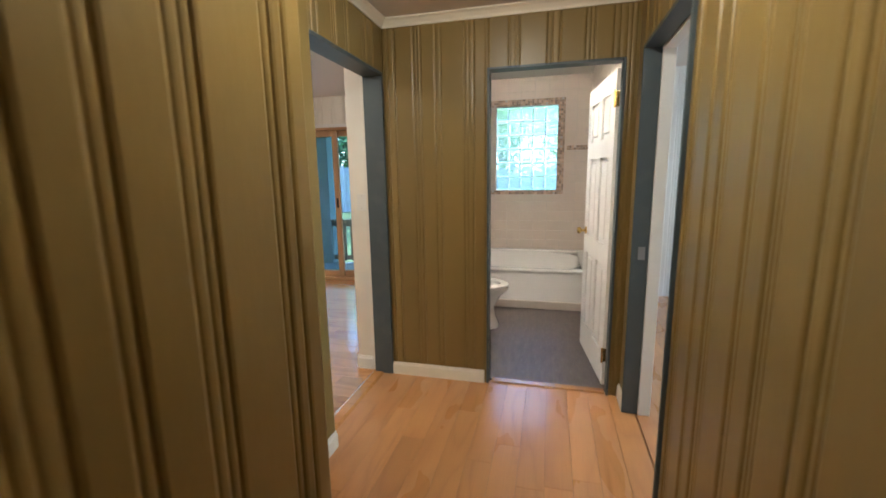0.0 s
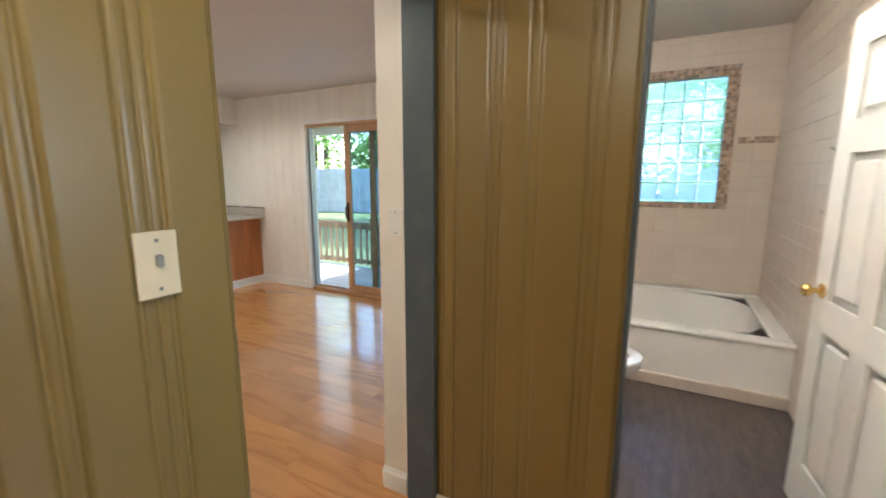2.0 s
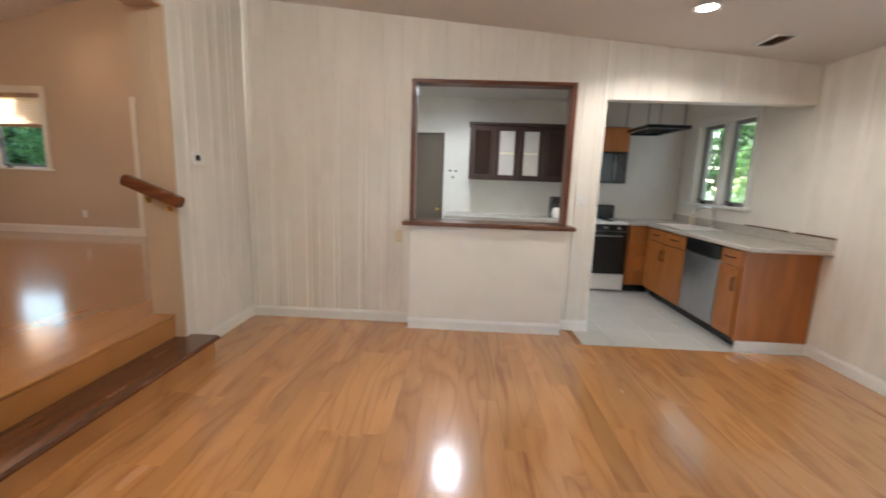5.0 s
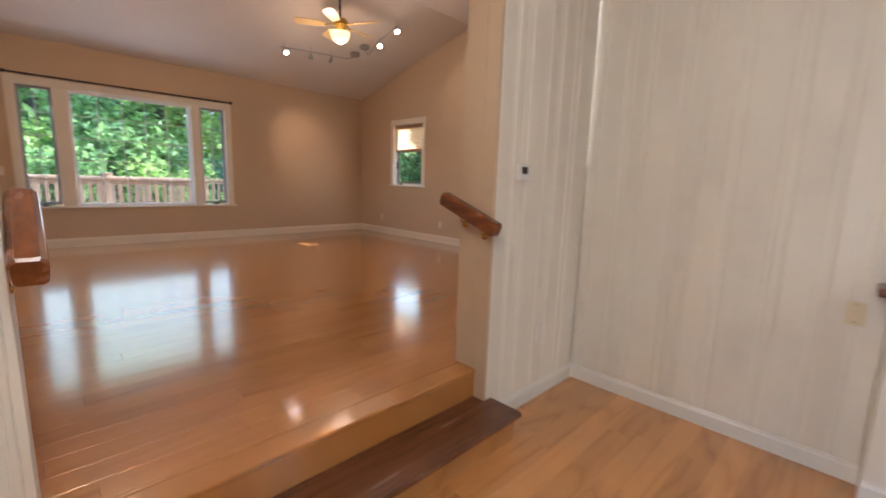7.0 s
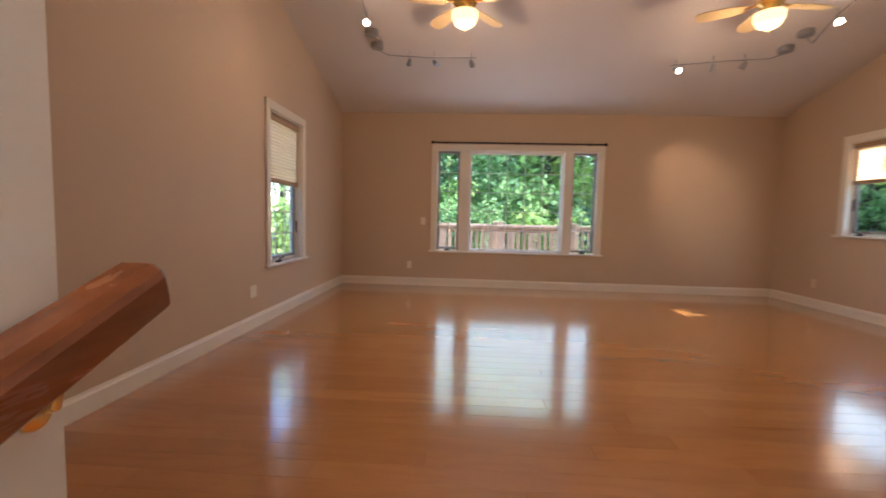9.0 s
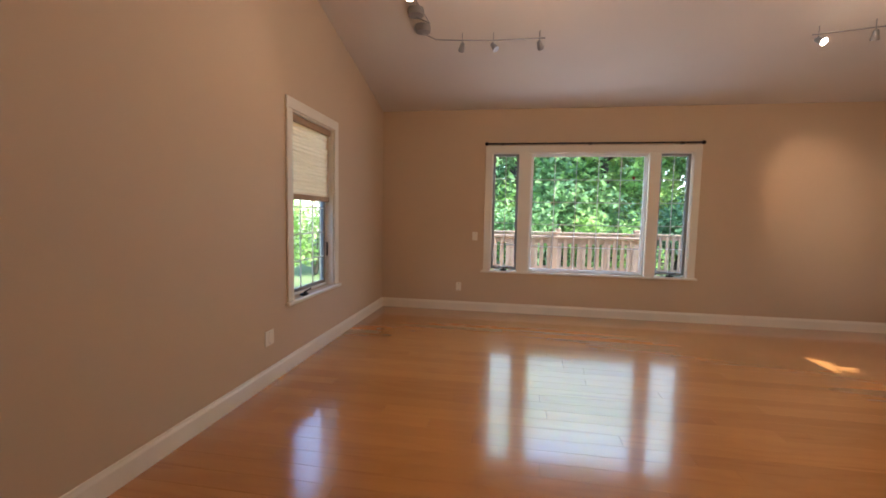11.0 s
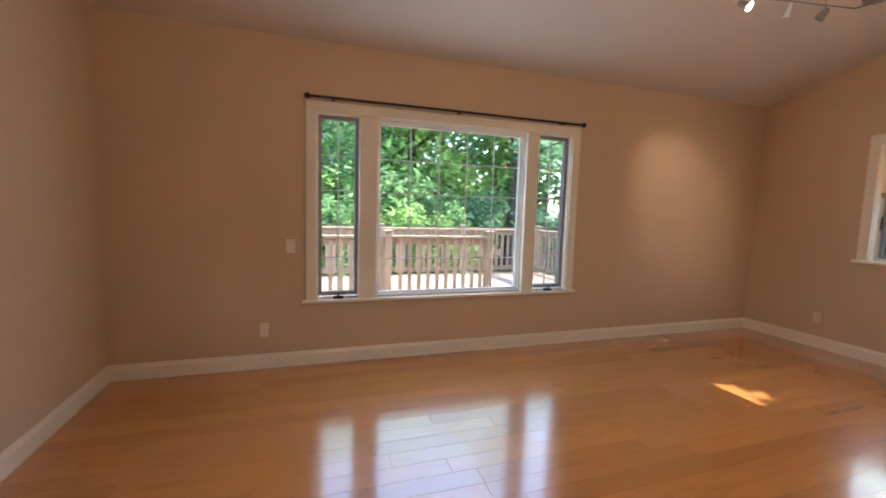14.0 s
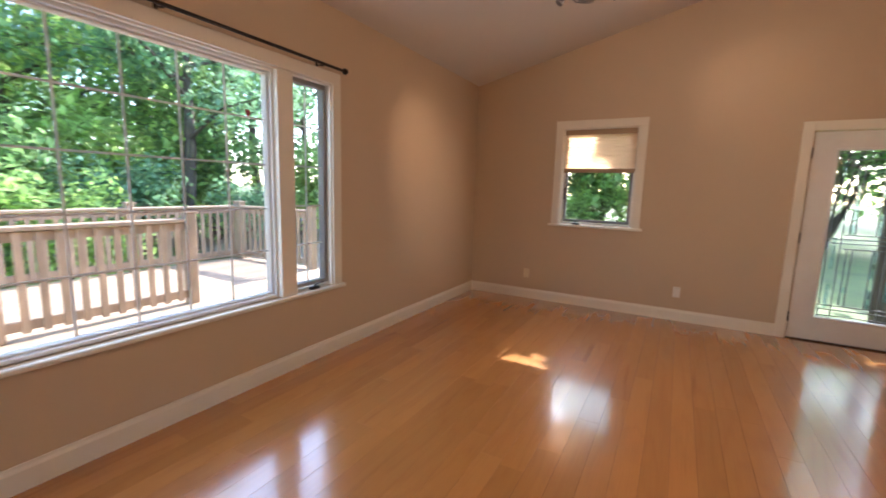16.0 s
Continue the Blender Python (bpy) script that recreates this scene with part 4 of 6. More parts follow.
hb = Build().box((-2.70, 6.216, 0.90), (-2.665, 6.228, 1.12), 0.004)
hb.tube([(-2.683, 6.22, 0.93), (-2.683, 6.18, 0.95), (-2.683, 6.18, 1.07), (-2.683, 6.22, 1.09)], 0.009, 8)
part("door_handle", hb, M["iron"], sd, "dark pull handle", True)
part("latch", Build().box((-1.84, 6.216, 1.0), (-1.81, 6.228, 1.13), 0.004), M["iron"], sd)

# kitchen window
kw = window_thing("window_4", (-5.79, 6.21, 1.19), "white two-sash gridded kitchen window")
kc = Build()
for x0, x1, z0, z1 in ((-6.38, -6.30, 1.19, 2.22), (-5.28, -5.20, 1.19, 2.22), (-6.30, -5.28, 2.14, 2.22)):
    kc.box((x0, 6.19, z0), (x1, 6.211, z1), 0.004)
kc.box((-6.40, 6.16, 1.155), (-5.18, 6.30, 1.19), 0.006)
part("window_frame", kc, M["white"], kw)
part("center_post", Build().box((-5.83, 6.20, 1.19), (-5.74, 6.32, 2.14), 0.004), M["white"], kw)
for a0, a1 in ((-6.30, -5.83), (-5.74, -5.28)):
    part("sash", frame_ring('y', 6.27, 6.32, a0, a1, 1.19, 2.14, 0.045), M["grey"], kw)
    pane(kw, 'y', 6.30, a0 + 0.045, a1 - 0.045, 1.235, 2.095)
    muntins(kw, 'y', 6.295, a0 + 0.045, a1 - 0.045, 1.235, 2.095, 2, 3, M["bar"], 0.011)
    crank(kw, 'y', 6.21, (a0 + a1) / 2, 1.19, -1)

AT = HALL
# glass block window
gb = window_thing("window_5", (0.51, 6.5, 1.2), "glass block window with a brown mosaic border")
nx, nz = 5, 6
for i in range(nx):
    for j in range(nz):
        x0, z0 = 0.122 + i * 0.1556, 1.202 + j * 0.1763
        g = part("glass_block", Build().box((x0 + 0.003, 6.53, z0 + 0.003), (x0 + 0.1526, 6.61, z0 + 0.1733), 0.012), M["block"], gb)
        g.visible_shadow = False
b = Build()
for i in range(nx + 1):
    b.box((0.1185 + i * 0.1556, 6.55, 1.2), (0.1255 + i * 0.1556, 6.59, 2.26))
for j in range(nz + 1):
    b.box((0.12, 6.552, 1.199 + j * 0.1763), (0.90, 6.588, 1.205 + j * 0.1763))
part("mortar", b, M["grout"], gb)
rngm = random.Random(8)


def mosaic(x0, x1, z0, z1):
    u = x0
    while u < x1 - 0.005:
        w = z0
        while w < z1 - 0.005:
            if rngm.random() < 0.97:
                part("mosaic_tile", Build().box((u, 6.489, w), (min(u + 0.026, x1), 6.4985, min(w + 0.026, z1)), 0.002), M["mosaic"], gb)
            w += 0.028
        u += 0.028


for a in ((0.04, 0.98, 2.26, 2.34), (0.90, 0.98, 1.20, 2.26), (0.04, 0.98, 1.15, 1.20), (1.01, 1.285, 1.70, 1.76)):
    mosaic(*a)


# bathroom door
def panel_door(name, hinge, ang, w, h, label):
    global AT
    d = thing(name, -AT, label, "door")
    d["kind"] = "structure"
    keep, AT = AT, MAIN
    t = 0.035
    rows = [(0.22, 0.80), (0.93, 1.50), (1.62, h - 0.12)]
    cols = [(0.11, w / 2 - 0.05), (w / 2 + 0.05, w - 0.11)]
    holes = [(c[0], c[1], r[0], r[1]) for c in cols for r in rows]
    b = Build()
    xs = sorted({0, w, *[c for q in cols for c in q]})
    for i in range(len(xs) - 1):
        z = 0.012
        cut = rows if any(c[0] == xs[i] for c in cols) else []
        for r in cut + [(h, h)]:
            b.box((xs[i], -t, z), (xs[i + 1], 0, r[0]))
            z = r[1]
    part("slab", b, M["white"], d)
    for a0, a1, z0, z1 in holes:
        p = Build()
        for y0, y1 in ((-t + 0.004, -t + 0.012), (-0.012, -0.004)):
            p.box((a0, -t + 0.013, z0), (a1, -0.013, z1))
        p.box((a0 + 0.03, -t + 0.003, z0 + 0.03), (a1 - 0.03, -0.003, z1 - 0.03), 0.009)
        part("raised_panel", p, M["white"], d)
    for s in (1, -1):
        y = 0 if s > 0 else -t
        k = Build().lathe([(0.03, 0), (0.03, s * 0.006), (0.011, s * 0.012), (0.011, s * 0.035), (0.024, s * 0.042), (0.028, s * 0.055), (0.02, s * 0.068), (0.004, s * 0.07)], (w - 0.065, y, 0.96), 18, 'y')
        part("knob", k, M["brass"], d, "round brass knob", True)
    for z in (0.22, 1.83):
        part("hinge", Build().box((-0.004, -t + 0.003, z - 0.045), (-0.0005, -0.003, z + 0.045)).tube([(-0.006, 0.006, z - 0.05), (-0.006, 0.006, z + 0.05)], 0.007, 8), M["brass"], d, "worn brass hinge")
    AT = keep
    d.matrix_world = Matrix.Translation(Vector(hinge) + AT) @ Euler((0, 0, radians(ang))).to_matrix().to_4x4()
    return d


panel_door("door_3", (1.185, 3.645, 0.006), 97, 0.735, 2.0, "white six-panel bathroom door standing open")
strike = tagged(part("strike_plate", Build().box((HX1 + 0.02, 3.335, 0.93), (HX1 + 0.055, 3.3485, 1.0), 0.0008), M["alu"]), "small worn metal strike plate on the door lining", "strike plate")

# bathroom fixtures
tub = thing("bathtub", (0.57, 5.7, 0), "white enamel bathtub under the glass block window", "bathtub")
b = Build()
b.box((-0.24, 5.260, 0.06), (1.285, 5.290, 0.40), 0.006)
part("apron", b, M["porcelain"], tub, "smooth white apron")
b = Build()
b.box((-0.24, 5.235, 0.39), (1.285, 5.330, 0.43), 0.014).box((-0.24, 6.40, 0.39), (1.285, 6.498, 0.43), 0.014).box((-0.24, 5.330, 0.39), (-0.12, 6.40, 0.43), 0.012).box((1.17, 5.330, 0.39), (1.285, 6.40, 0.43), 0.012)
part("rim", b, M["porcelain"], tub, "rounded white rim")
b = Build()
n = 24
prof = [(1.0, 0.41), (0.96, 0.2), (0.88, 0.1), (0.6, 0.07), (0.01, 0.07)]
for s, z in prof:
    for k in range(n):
        a = 2 * math.pi * k / n
        c, d = math.cos(a), math.sin(a)
        r = 1 / max(abs(c) ** 4 + abs(d) ** 4, 1e-6) ** 0.25
        b.v.append((0.525 + 0.65 * s * r * c, 5.86 + 0.51 * s * r * d, z))
b.f += [(i * n + k, i * n + (k + 1) % n, (i + 1) * n + (k + 1) % n, (i + 1) * n + k) for i in range(len(prof) - 1) for k in range(n)] + [tuple((len(prof) - 1) * n + k for k in range(n))]
part("basin", b, M["porcelain"], tub, "", True)
tf = setting("trim_tub_base", Build().box((-0.24, 5.230, 0.004), (1.285, 5.259, 0.085), 0.004), M["mosaic"], "beige tile curb under the bathtub", "trim")
tf.data.materials[0] = M["bathtile"]

toi = thing("toilet", (0.25, 4.62, 0), "white porcelain toilet with an open seat", "toilet")
b = Build()
b.lathe([(0.115, 0.004), (0.12, 0.03), (0.09, 0.12), (0.085, 0.2), (0.13, 0.30), (0.185, 0.37), (0.19, 0.395), (0.15, 0.395), (0.12, 0.33), (0.02, 0.25)], (0.24, 4.62, 0), 28, 'z', 1.25, 0.95)
part("bowl", b, M["porcelain"], toi, "", True)
b = Build()
n = 28
for r, z in ((1.0, 0.398), (1.03, 0.41), (1.0, 0.422), (0.72, 0.422), (0.70, 0.41), (0.72, 0.398)):
    for k in range(n):
        a = 2 * math.pi * k / n
        b.v.append((0.24 + 0.235 * r * math.cos(a), 4.62 + 0.18 * r * math.sin(a), z))
b.f += [(i * n + k, i * n + (k + 1) % n, ((i + 1) % 6) * n + (k + 1) % n, ((i + 1) % 6) * n + k) for i in range(6) for k in range(n)]
part("seat", b, M["porcelain"], toi, "", True)
part("tank", Build().box((-0.235, 4.42, 0.38), (-0.05, 4.82, 0.74), 0.02), M["porcelain"], toi)
part("tank_lid", Build().box((-0.238, 4.41, 0.742), (-0.04, 4.83, 0.775), 0.01), M["porcelain"], toi)
hk = thing("towel_hook", (1.285, 4.9, 1.55), "small chrome hook on the tiled wall", "hook")
part("hook_arm", Build().box((1.275, 4.88, 1.53), (1.287, 4.92, 1.57), 0.002).tube([(1.28, 4.9, 1.55), (1.23, 4.9, 1.545), (1.21, 4.9, 1.565)], 0.007, 8), M["chrome"], hk, "", True)
# assumed fitting above the door head, added with the bathroom fill
vl = thing("bath_ceiling_lamp", (0.35, 4.0, 2.6), "small lit ceiling lamp added out of view in the bathroom", "lamp")
part("shade", Build().lathe([(0.02, -0.09), (0.08, -0.075), (0.11, -0.03), (0.11, 0.0)], (0.35, 4.0, 2.599), 24), M["lamp_white"], vl, "", True)


# switches, sockets, thermostat
def plate(name, p, ax, s, label, category, w=0.07, h=0.115, kind="toggle", material="almond"):
    t = thing(name, p, label, category)
    x, y, z = p

    def bx(u0, u1, a0, a1, z0, z1, c):
        b = Build()
        return b.box((x + s * u0, y + a0, z + z0), (x + s * u1, y + a1, z + z1), c) if ax == 'x' else b.box((x + a0, y + s * u0, z + z0), (x + a1, y + s * u1, z + z1), c)
    part("cover", bx(0, 0.006, -w / 2, w / 2, -h / 2, h / 2, 0.0025), M[material], t)
    if kind == "toggle":
        part("toggle", bx(0.006, 0.016, -0.005, 0.005, -0.002, 0.018, 0.002), M["grey" if material == "almond" else "white"], t)
    elif kind == "double":
        for o in (-0.023, 0.023):
            part("toggle", bx(0.006, 0.016, o - 0.005, o + 0.005, -0.002, 0.018, 0.002), M["white"], t)
    elif kind == "dial":
        part("dial", (Build().lathe([(0.017, 0), (0.016, 0.014), (0.003, 0.015)], (x, y, z), 16, ax)), M["white"], t)
    else:
        for o in (-0.02, 0.02):
            part("socket", bx(0.006, 0.0085, -0.014, 0.014, o - 0.013, o + 0.013, 0.002), M[material], t)
    for o in (-0.042, 0.042):
        part("screw", bx(0.006, 0.0075, -0.003, 0.003, o - 0.003, o + 0.003, 0.001), M["screw"], t)
    return t


plate("light_switch", (HX0, 2.548, 1.263), 'x', 1, "almond toggle switch plate on the brown panelling", "switch")
plate("wall_socket", (HX0, 2.50, 0.33), 'x', 1, "almond wall socket low on the brown panelling", "socket", kind="socket")
plate("dimmer_switch", (-0.444, 3.57, 1.23), 'y', -1, "white dimmer plate on the short cream wall", "switch", kind="dial", material="white")
AT = MAIN
plate("light_switch", (-4.55, 4.29, 1.24), 'x', 1, "white double switch plate beside the kitchen opening", "switch", 0.115, 0.115, "double", "white")
plate("wall_socket", (-4.55, 2.63, 0.84), 'x', 1, "cream wall socket beside the half wall", "socket", kind="socket")
plate("wall_socket", (-4.08, 1.2, 0.45), 'y', 1, "white wall socket low on the cream wall", "socket", kind="socket", material="white")
plate("wall_socket", (-4.0, 6.21, 0.45), 'y', -1, "white wall socket low beside the cabinets", "socket", kind="socket", material="white")
plate("light_switch", (-3.62, 6.21, 1.2), 'y', -1, "white switch plate beside the sliding door", "switch", material="white")
plate("wall_socket", (-0.255, -2.33, 0.68), 'x', -1, "beige wall socket under the window", "socket", 0.115, 0.115, "socket", "trim")
plate("wall_socket", (-6.94, -4.38, 0.654), 'x', 1, "beige wall socket near the corner", "socket", kind="socket")
plate("wall_socket", (-6.94, -2.67, 0.65), 'x', 1, "white wall socket under the small window", "socket", kind="socket", material="white")
plate("light_switch", (-1.56, -5.155, 1.36), 'y', 1, "beige switch plate beside the front window", "switch", material="trim")
plate("wall_socket", (-1.35, -5.155, 0.66), 'y', 1, "beige wall socket under the front window", "socket", kind="socket", material="trim")
th = thing("thermostat", (-3.79, 1.2, 1.47), "small white thermostat with a grey display", "thermostat")
part("body", Build().box((-3.85, 1.2, 1.42), (-3.73, 1.228, 1.51), 0.006), M["white"], th)
part("display", Build().box((-3.80, 1.2285, 1.455), (-3.745, 1.230, 1.495), 0.0005), M["black"], th)


# handrails on the jambs
def handrail(x, s, label):
    r = thing("handrail", (x, 1.05, 1.2), label, "handrail", "handrails at the steps")
    y0, z0, y1, z1 = 0.865, 1.305, 1.265, 1.155
    prof = [(-0.022, -0.032), (0.022, -0.032), (0.028, -0.026), (0.03, -0.012), (0.032, 0.014), (0.029, 0.024), (0.019, 0.034), (-0.019, 0.034), (-0.029, 0.024), (-0.032, 0.014), (-0.03, -0.012), (-0.028, -0.026)]
    b = Build()
    n = len(prof)
    d = Vector((0, y1 - y0, z1 - z0)).normalized()
    up = Vector((0, -d.z, d.y))
    for t, sc in ((0, 0.86), (0.02, 1), (0.98, 1), (1, 0.86)):
        c = Vector((x + s * 0.058, y0 + (y1 - y0) * t, z0 + (z1 - z0) * t))
        for u, w in prof:
            b.v.append(tuple(c + Vector((1, 0, 0)) * u * 1.15 * sc + up * w * 1.15 * sc))
    b.f += [(i * n + k, i * n + (k + 1) % n, (i + 1) * n + (k + 1) % n, (i + 1) * n + k) for i in range(3) for k in range(n)] + [tuple(range(n)), tuple(3 * n + k for k in range(n))]
    part("rail", b, M["rail"], r, "grained varnished wood rail")
    for t in (0.35, 0.72):
        c = (x + s * 0.058, y0 + (y1 - y0) * t, z0 + (z1 - z0) * t - 0.03)
        part("bracket", Build().tube([(x + s * 0.018, c[1], c[2] - 0.055), (x + s * 0.05, c[1], c[2] - 0.045), (c[0], c[1], c[2])], 0.006, 8).lathe([(0.022, 0.018 * s), (0.02, 0.026 * s), (0.008, 0.03 * s)], (x, c[1], c[2] - 0.055), 14, 'x'), M["brass"], r, "small brass bracket")
    return r


handrail(LO[0], 1, "short sloping varnished handrail on the opening jamb")
handrail(LO[1], -1, "short sloping varnished handrail on the opening jamb")


# ceiling fittings
def downlight(p, label):
    t = thing("downlight", p, label, "downlight", "recessed lights")
    part("ring", Build().lathe([(0.055, 0.0), (0.085, -0.006), (0.09, -0.002), (0.09, 0.004)], p, 28), M["white"], t, "", True)
    part("lens", Build().lathe([(0.001, -0.003), (0.056, -0.003), (0.056, 0.003)], p, 24), M["lamp_white"], t)


downlight((-3.76, 4.78, dceil(4.78) - 0.004), "round lit recessed light in the sloping ceiling")
# this second dining fitting is made up, to go with the fill light
downlight((-1.9, 2.2, dceil(2.2) - 0.004), "round lit recessed light in the sloping ceiling")
downlight((-5.65, 3.15, 2.498), "round lit recessed light in the kitchen ceiling")
vt = thing("ceiling_vent", (-4.16, 5.52, dceil(5.52)), "small slatted metal vent in the dining ceiling", "vent")
zv = dceil(5.52)
part("frame", Build().box((-4.30, 5.44, zv - 0.012), (-4.02, 5.455, zv + 0.006), 0.002).box((-4.30, 5.585, zv - 0.014), (-4.02, 5.60, zv + 0.004), 0.002).box((-4.30, 5.455, zv - 0.013), (-4.285, 5.585, zv + 0.004), 0.002).box((-4.035, 5.455, zv - 0.013), (-4.02, 5.585, zv + 0.004), 0.002), M["white"], vt)
part("backing", Build().box((-4.285, 5.455, zv - 0.004), (-4.035, 5.585, zv + 0.002)), M["black"], vt)
for i in range(7):
    x = -4.265 + i * 0.033
    part("slat", Build().prism([(x, zv - 0.005), (x + 0.003, zv - 0.005), (x + 0.015, zv - 0.012), (x + 0.012, zv - 0.012)], 'y', 5.456, 5.584), M["shade_rail"], vt)


def fan(p, label, turn):
    x, y, z = p
    zc = lceil(y)
    f = thing("ceiling_fan", (x, y, zc), label, "ceiling fan", "fans of the living room")
    part("canopy", Build().lathe([(0.02, -0.08), (0.06, -0.05), (0.07, 0.02)], (x, y, zc), 24), M["iron"], f, "", True)
    part("rod", Build().tube([(x, y, zc - 0.06), (x, y, z + 0.21)], 0.012, 10), M["iron"], f)
    part("motor", Build().lathe([(0.03, 0.22), (0.085, 0.205), (0.105, 0.17), (0.105, 0.13), (0.07, 0.10), (0.06, 0.06)], (x, y, z), 28), M["brass"], f, "", True)
    part("light_bowl", Build().lathe([(0.01, -0.085), (0.03, -0.08), (0.09, -0.045), (0.115, 0.0), (0.12, 0.05), (0.10, 0.055)], (x, y, z), 28), M["lamp_warm"], f, "lit amber glass bowl", True)
    part("pull_knob", Build().lathe([(0.004, -0.11), (0.012, -0.10), (0.01, -0.085), (0.003, -0.08)], (x, y, z), 12), M["brass"], f, "", True)
    for k in range(5):
        a = turn + k * 2 * math.pi / 5
        c, s = math.cos(a), math.sin(a)
        arm = part("blade_arm", Build().tube([(x + c * 0.09, y + s * 0.09, z + 0.14), (x + c * 0.19, y + s * 0.19, z + 0.13)], 0.01, 8), M["brass"], f)
        b = Build()
        out = [(0.17, -0.045), (0.30, -0.062), (0.48, -0.068), (0.545, -0.05), (0.56, 0.0), (0.545, 0.05), (0.48, 0.068), (0.30, 0.062), (0.17, 0.045)]
        n = len(out)
        for dz in (0.0, 0.008):
            for u, w in out:
                b.v.append((x + c * u - s * w, y + s * u + c * w, z + 0.125 + dz + w * 0.2))
        b.f += [tuple(range(n)), tuple(range(2 * n - 1, n - 1, -1))] + [(i, (i + 1) % n, n + (i + 1) % n, n + i) for i in range(n)]
        part("blade", b, M["fanwood"], f, "pale wooden blade")
    return f


fan((-2.18, -2.43, 3.20), "five-blade ceiling fan with a lit amber bowl", 0.3)
fan((-4.82, -2.45, 3.20), "five-blade ceiling fan with a lit amber bowl", 0.75)


def track(box, heads, lit, label):
    """A bent monorail with spot heads fed from a round ceiling box."""
    bx, by = box
    t = thing("track_light", (bx, by, lceil(by)), label, "track light", "monorail lights")
    zc = lceil(by)
    part("transformer", Build().lathe([(0.075, 0.01), (0.078, -0.02), (0.07, -0.05), (0.03, -0.06)], (bx, by, zc), 24), M["grey"], t, "round grey ceiling box", True)
    pts = [(bx, by, zc - 0.06)]
    first = heads[0]
    s = 1 if first[0] < bx else -1
    pts.append((bx - s * 0.12, by - 0.06, lceil(by) - 0.10))
    for h in heads:
        pts.append((h[0], h[1], lceil(h[1]) - 0.07))
    e = heads[-1]
    d = (heads[-1][0] - heads[-2][0], heads[-1][1] - heads[-2][1])
    pts.append((e[0] + d[0] * 0.12, e[1] + d[1] * 0.12, lceil(e[1]) - 0.07))
    part("rail", Build().tube(pts, 0.006, 8), M["alu"], t, "thin bent metal rail", True)
    for i, h in enumerate(heads):
        x, y = h[0], h[1]
        z = lceil(y) - 0.07
        part("standoff", Build().tube([(x, y, z), (x, y, lceil(y) + 0.01)], 0.004, 6), M["alu"], t)
        d = Vector(h[2]).normalized()
        p = Vector((x, y, z - 0.05))
        part("stem", Build().tube([(x, y, z), tuple(p)], 0.005, 6), M["alu"], t)
        hd = part("spot_head", Build().tube([tuple(p - d * 0.03), tuple(p - d * 0.02), tuple(p + d * 0.02), tuple(p + d * 0.055)], [0.012, 0.02, 0.026, 0.032], 14), M["alu"], t, "small metal spot head", True)
        if i in lit:
            q = p + d * 0.057
            part("lens", Build().tube([tuple(q - d * 0.001), tuple(q + d * 0.003)], [0.03, 0.029], 14), M["lamp_spot"], hd, "lit spot lens")
    return t


track((-1.14, -3.57), [(-1.51, -3.68, (0.3, -0.9, -0.6)), (-1.81, -3.70, (-0.5, 0.3, -0.7)), (-2.25, -3.70, (-0.3, -0.9, -0.5))], (), "bent monorail track light with small spot heads")
track((-5.79, -3.61), [(-5.42, -3.72, (0.3, -0.5, -0.8)), (-5.09, -3.76, (-0.2, -0.4, -0.9)), (-4.69, -3.82, (-0.35, 0.75, -0.55))], (2,), "bent monorail track light with a lit spot head")
track((-5.80, -3.35), [(-5.84, -3.02, (0.2, 0.8, -0.6)), (-5.83, -2.58, (0.3, 0.75, -0.6))], (0, 1), "short monorail track light with two lit spot heads")
track((-1.12, -3.35), [(-1.14, -3.03, (-0.2, 0.8, -0.6)), (-1.16, -2.6, (-0.2, 0.75, -0.6))], (0, 1), "short monorail track light with two lit spot heads")


# pass-through trim
pt = thing("pass_through_frame", (-4.55, 3.45, 1.0), "mahogany-stained frame and sill of the pass-through", "frame")
pt["kind"] = "structure"
for y0, y1, z0, z1 in ((2.725, 2.765, 1.0, 2.245), (4.13, 4.17, 1.0, 2.245), (2.765, 4.13, 2.215, 2.245)):
    part("frame_board", Build().box((-4.69, y0, z0), (-4.525, y1, z1), 0.004), M["red_wood"], pt)
part("sill", Build().box((-4.74, 2.68, 0.965), (-4.36, 4.215, 1.003), 0.008), M["dark_wood"], pt, "dark stained sill board")


def pull(parent, p, ax='z', s=0.055):
    x, y, z = p
    b = Build()
    d = (0, 0, s) if ax == 'z' else (s, 0, 0)
    b.tube([(x - d[0], y, z - d[2]), (x - d[0], y - 0.025, z - d[2]), (x + d[0], y - 0.025, z + d[2]), (x + d[0], y, z + d[2])], 0.006, 8)
    part("handle", b, M["iron"], parent, "dark bar handle", True)


FY = 5.60


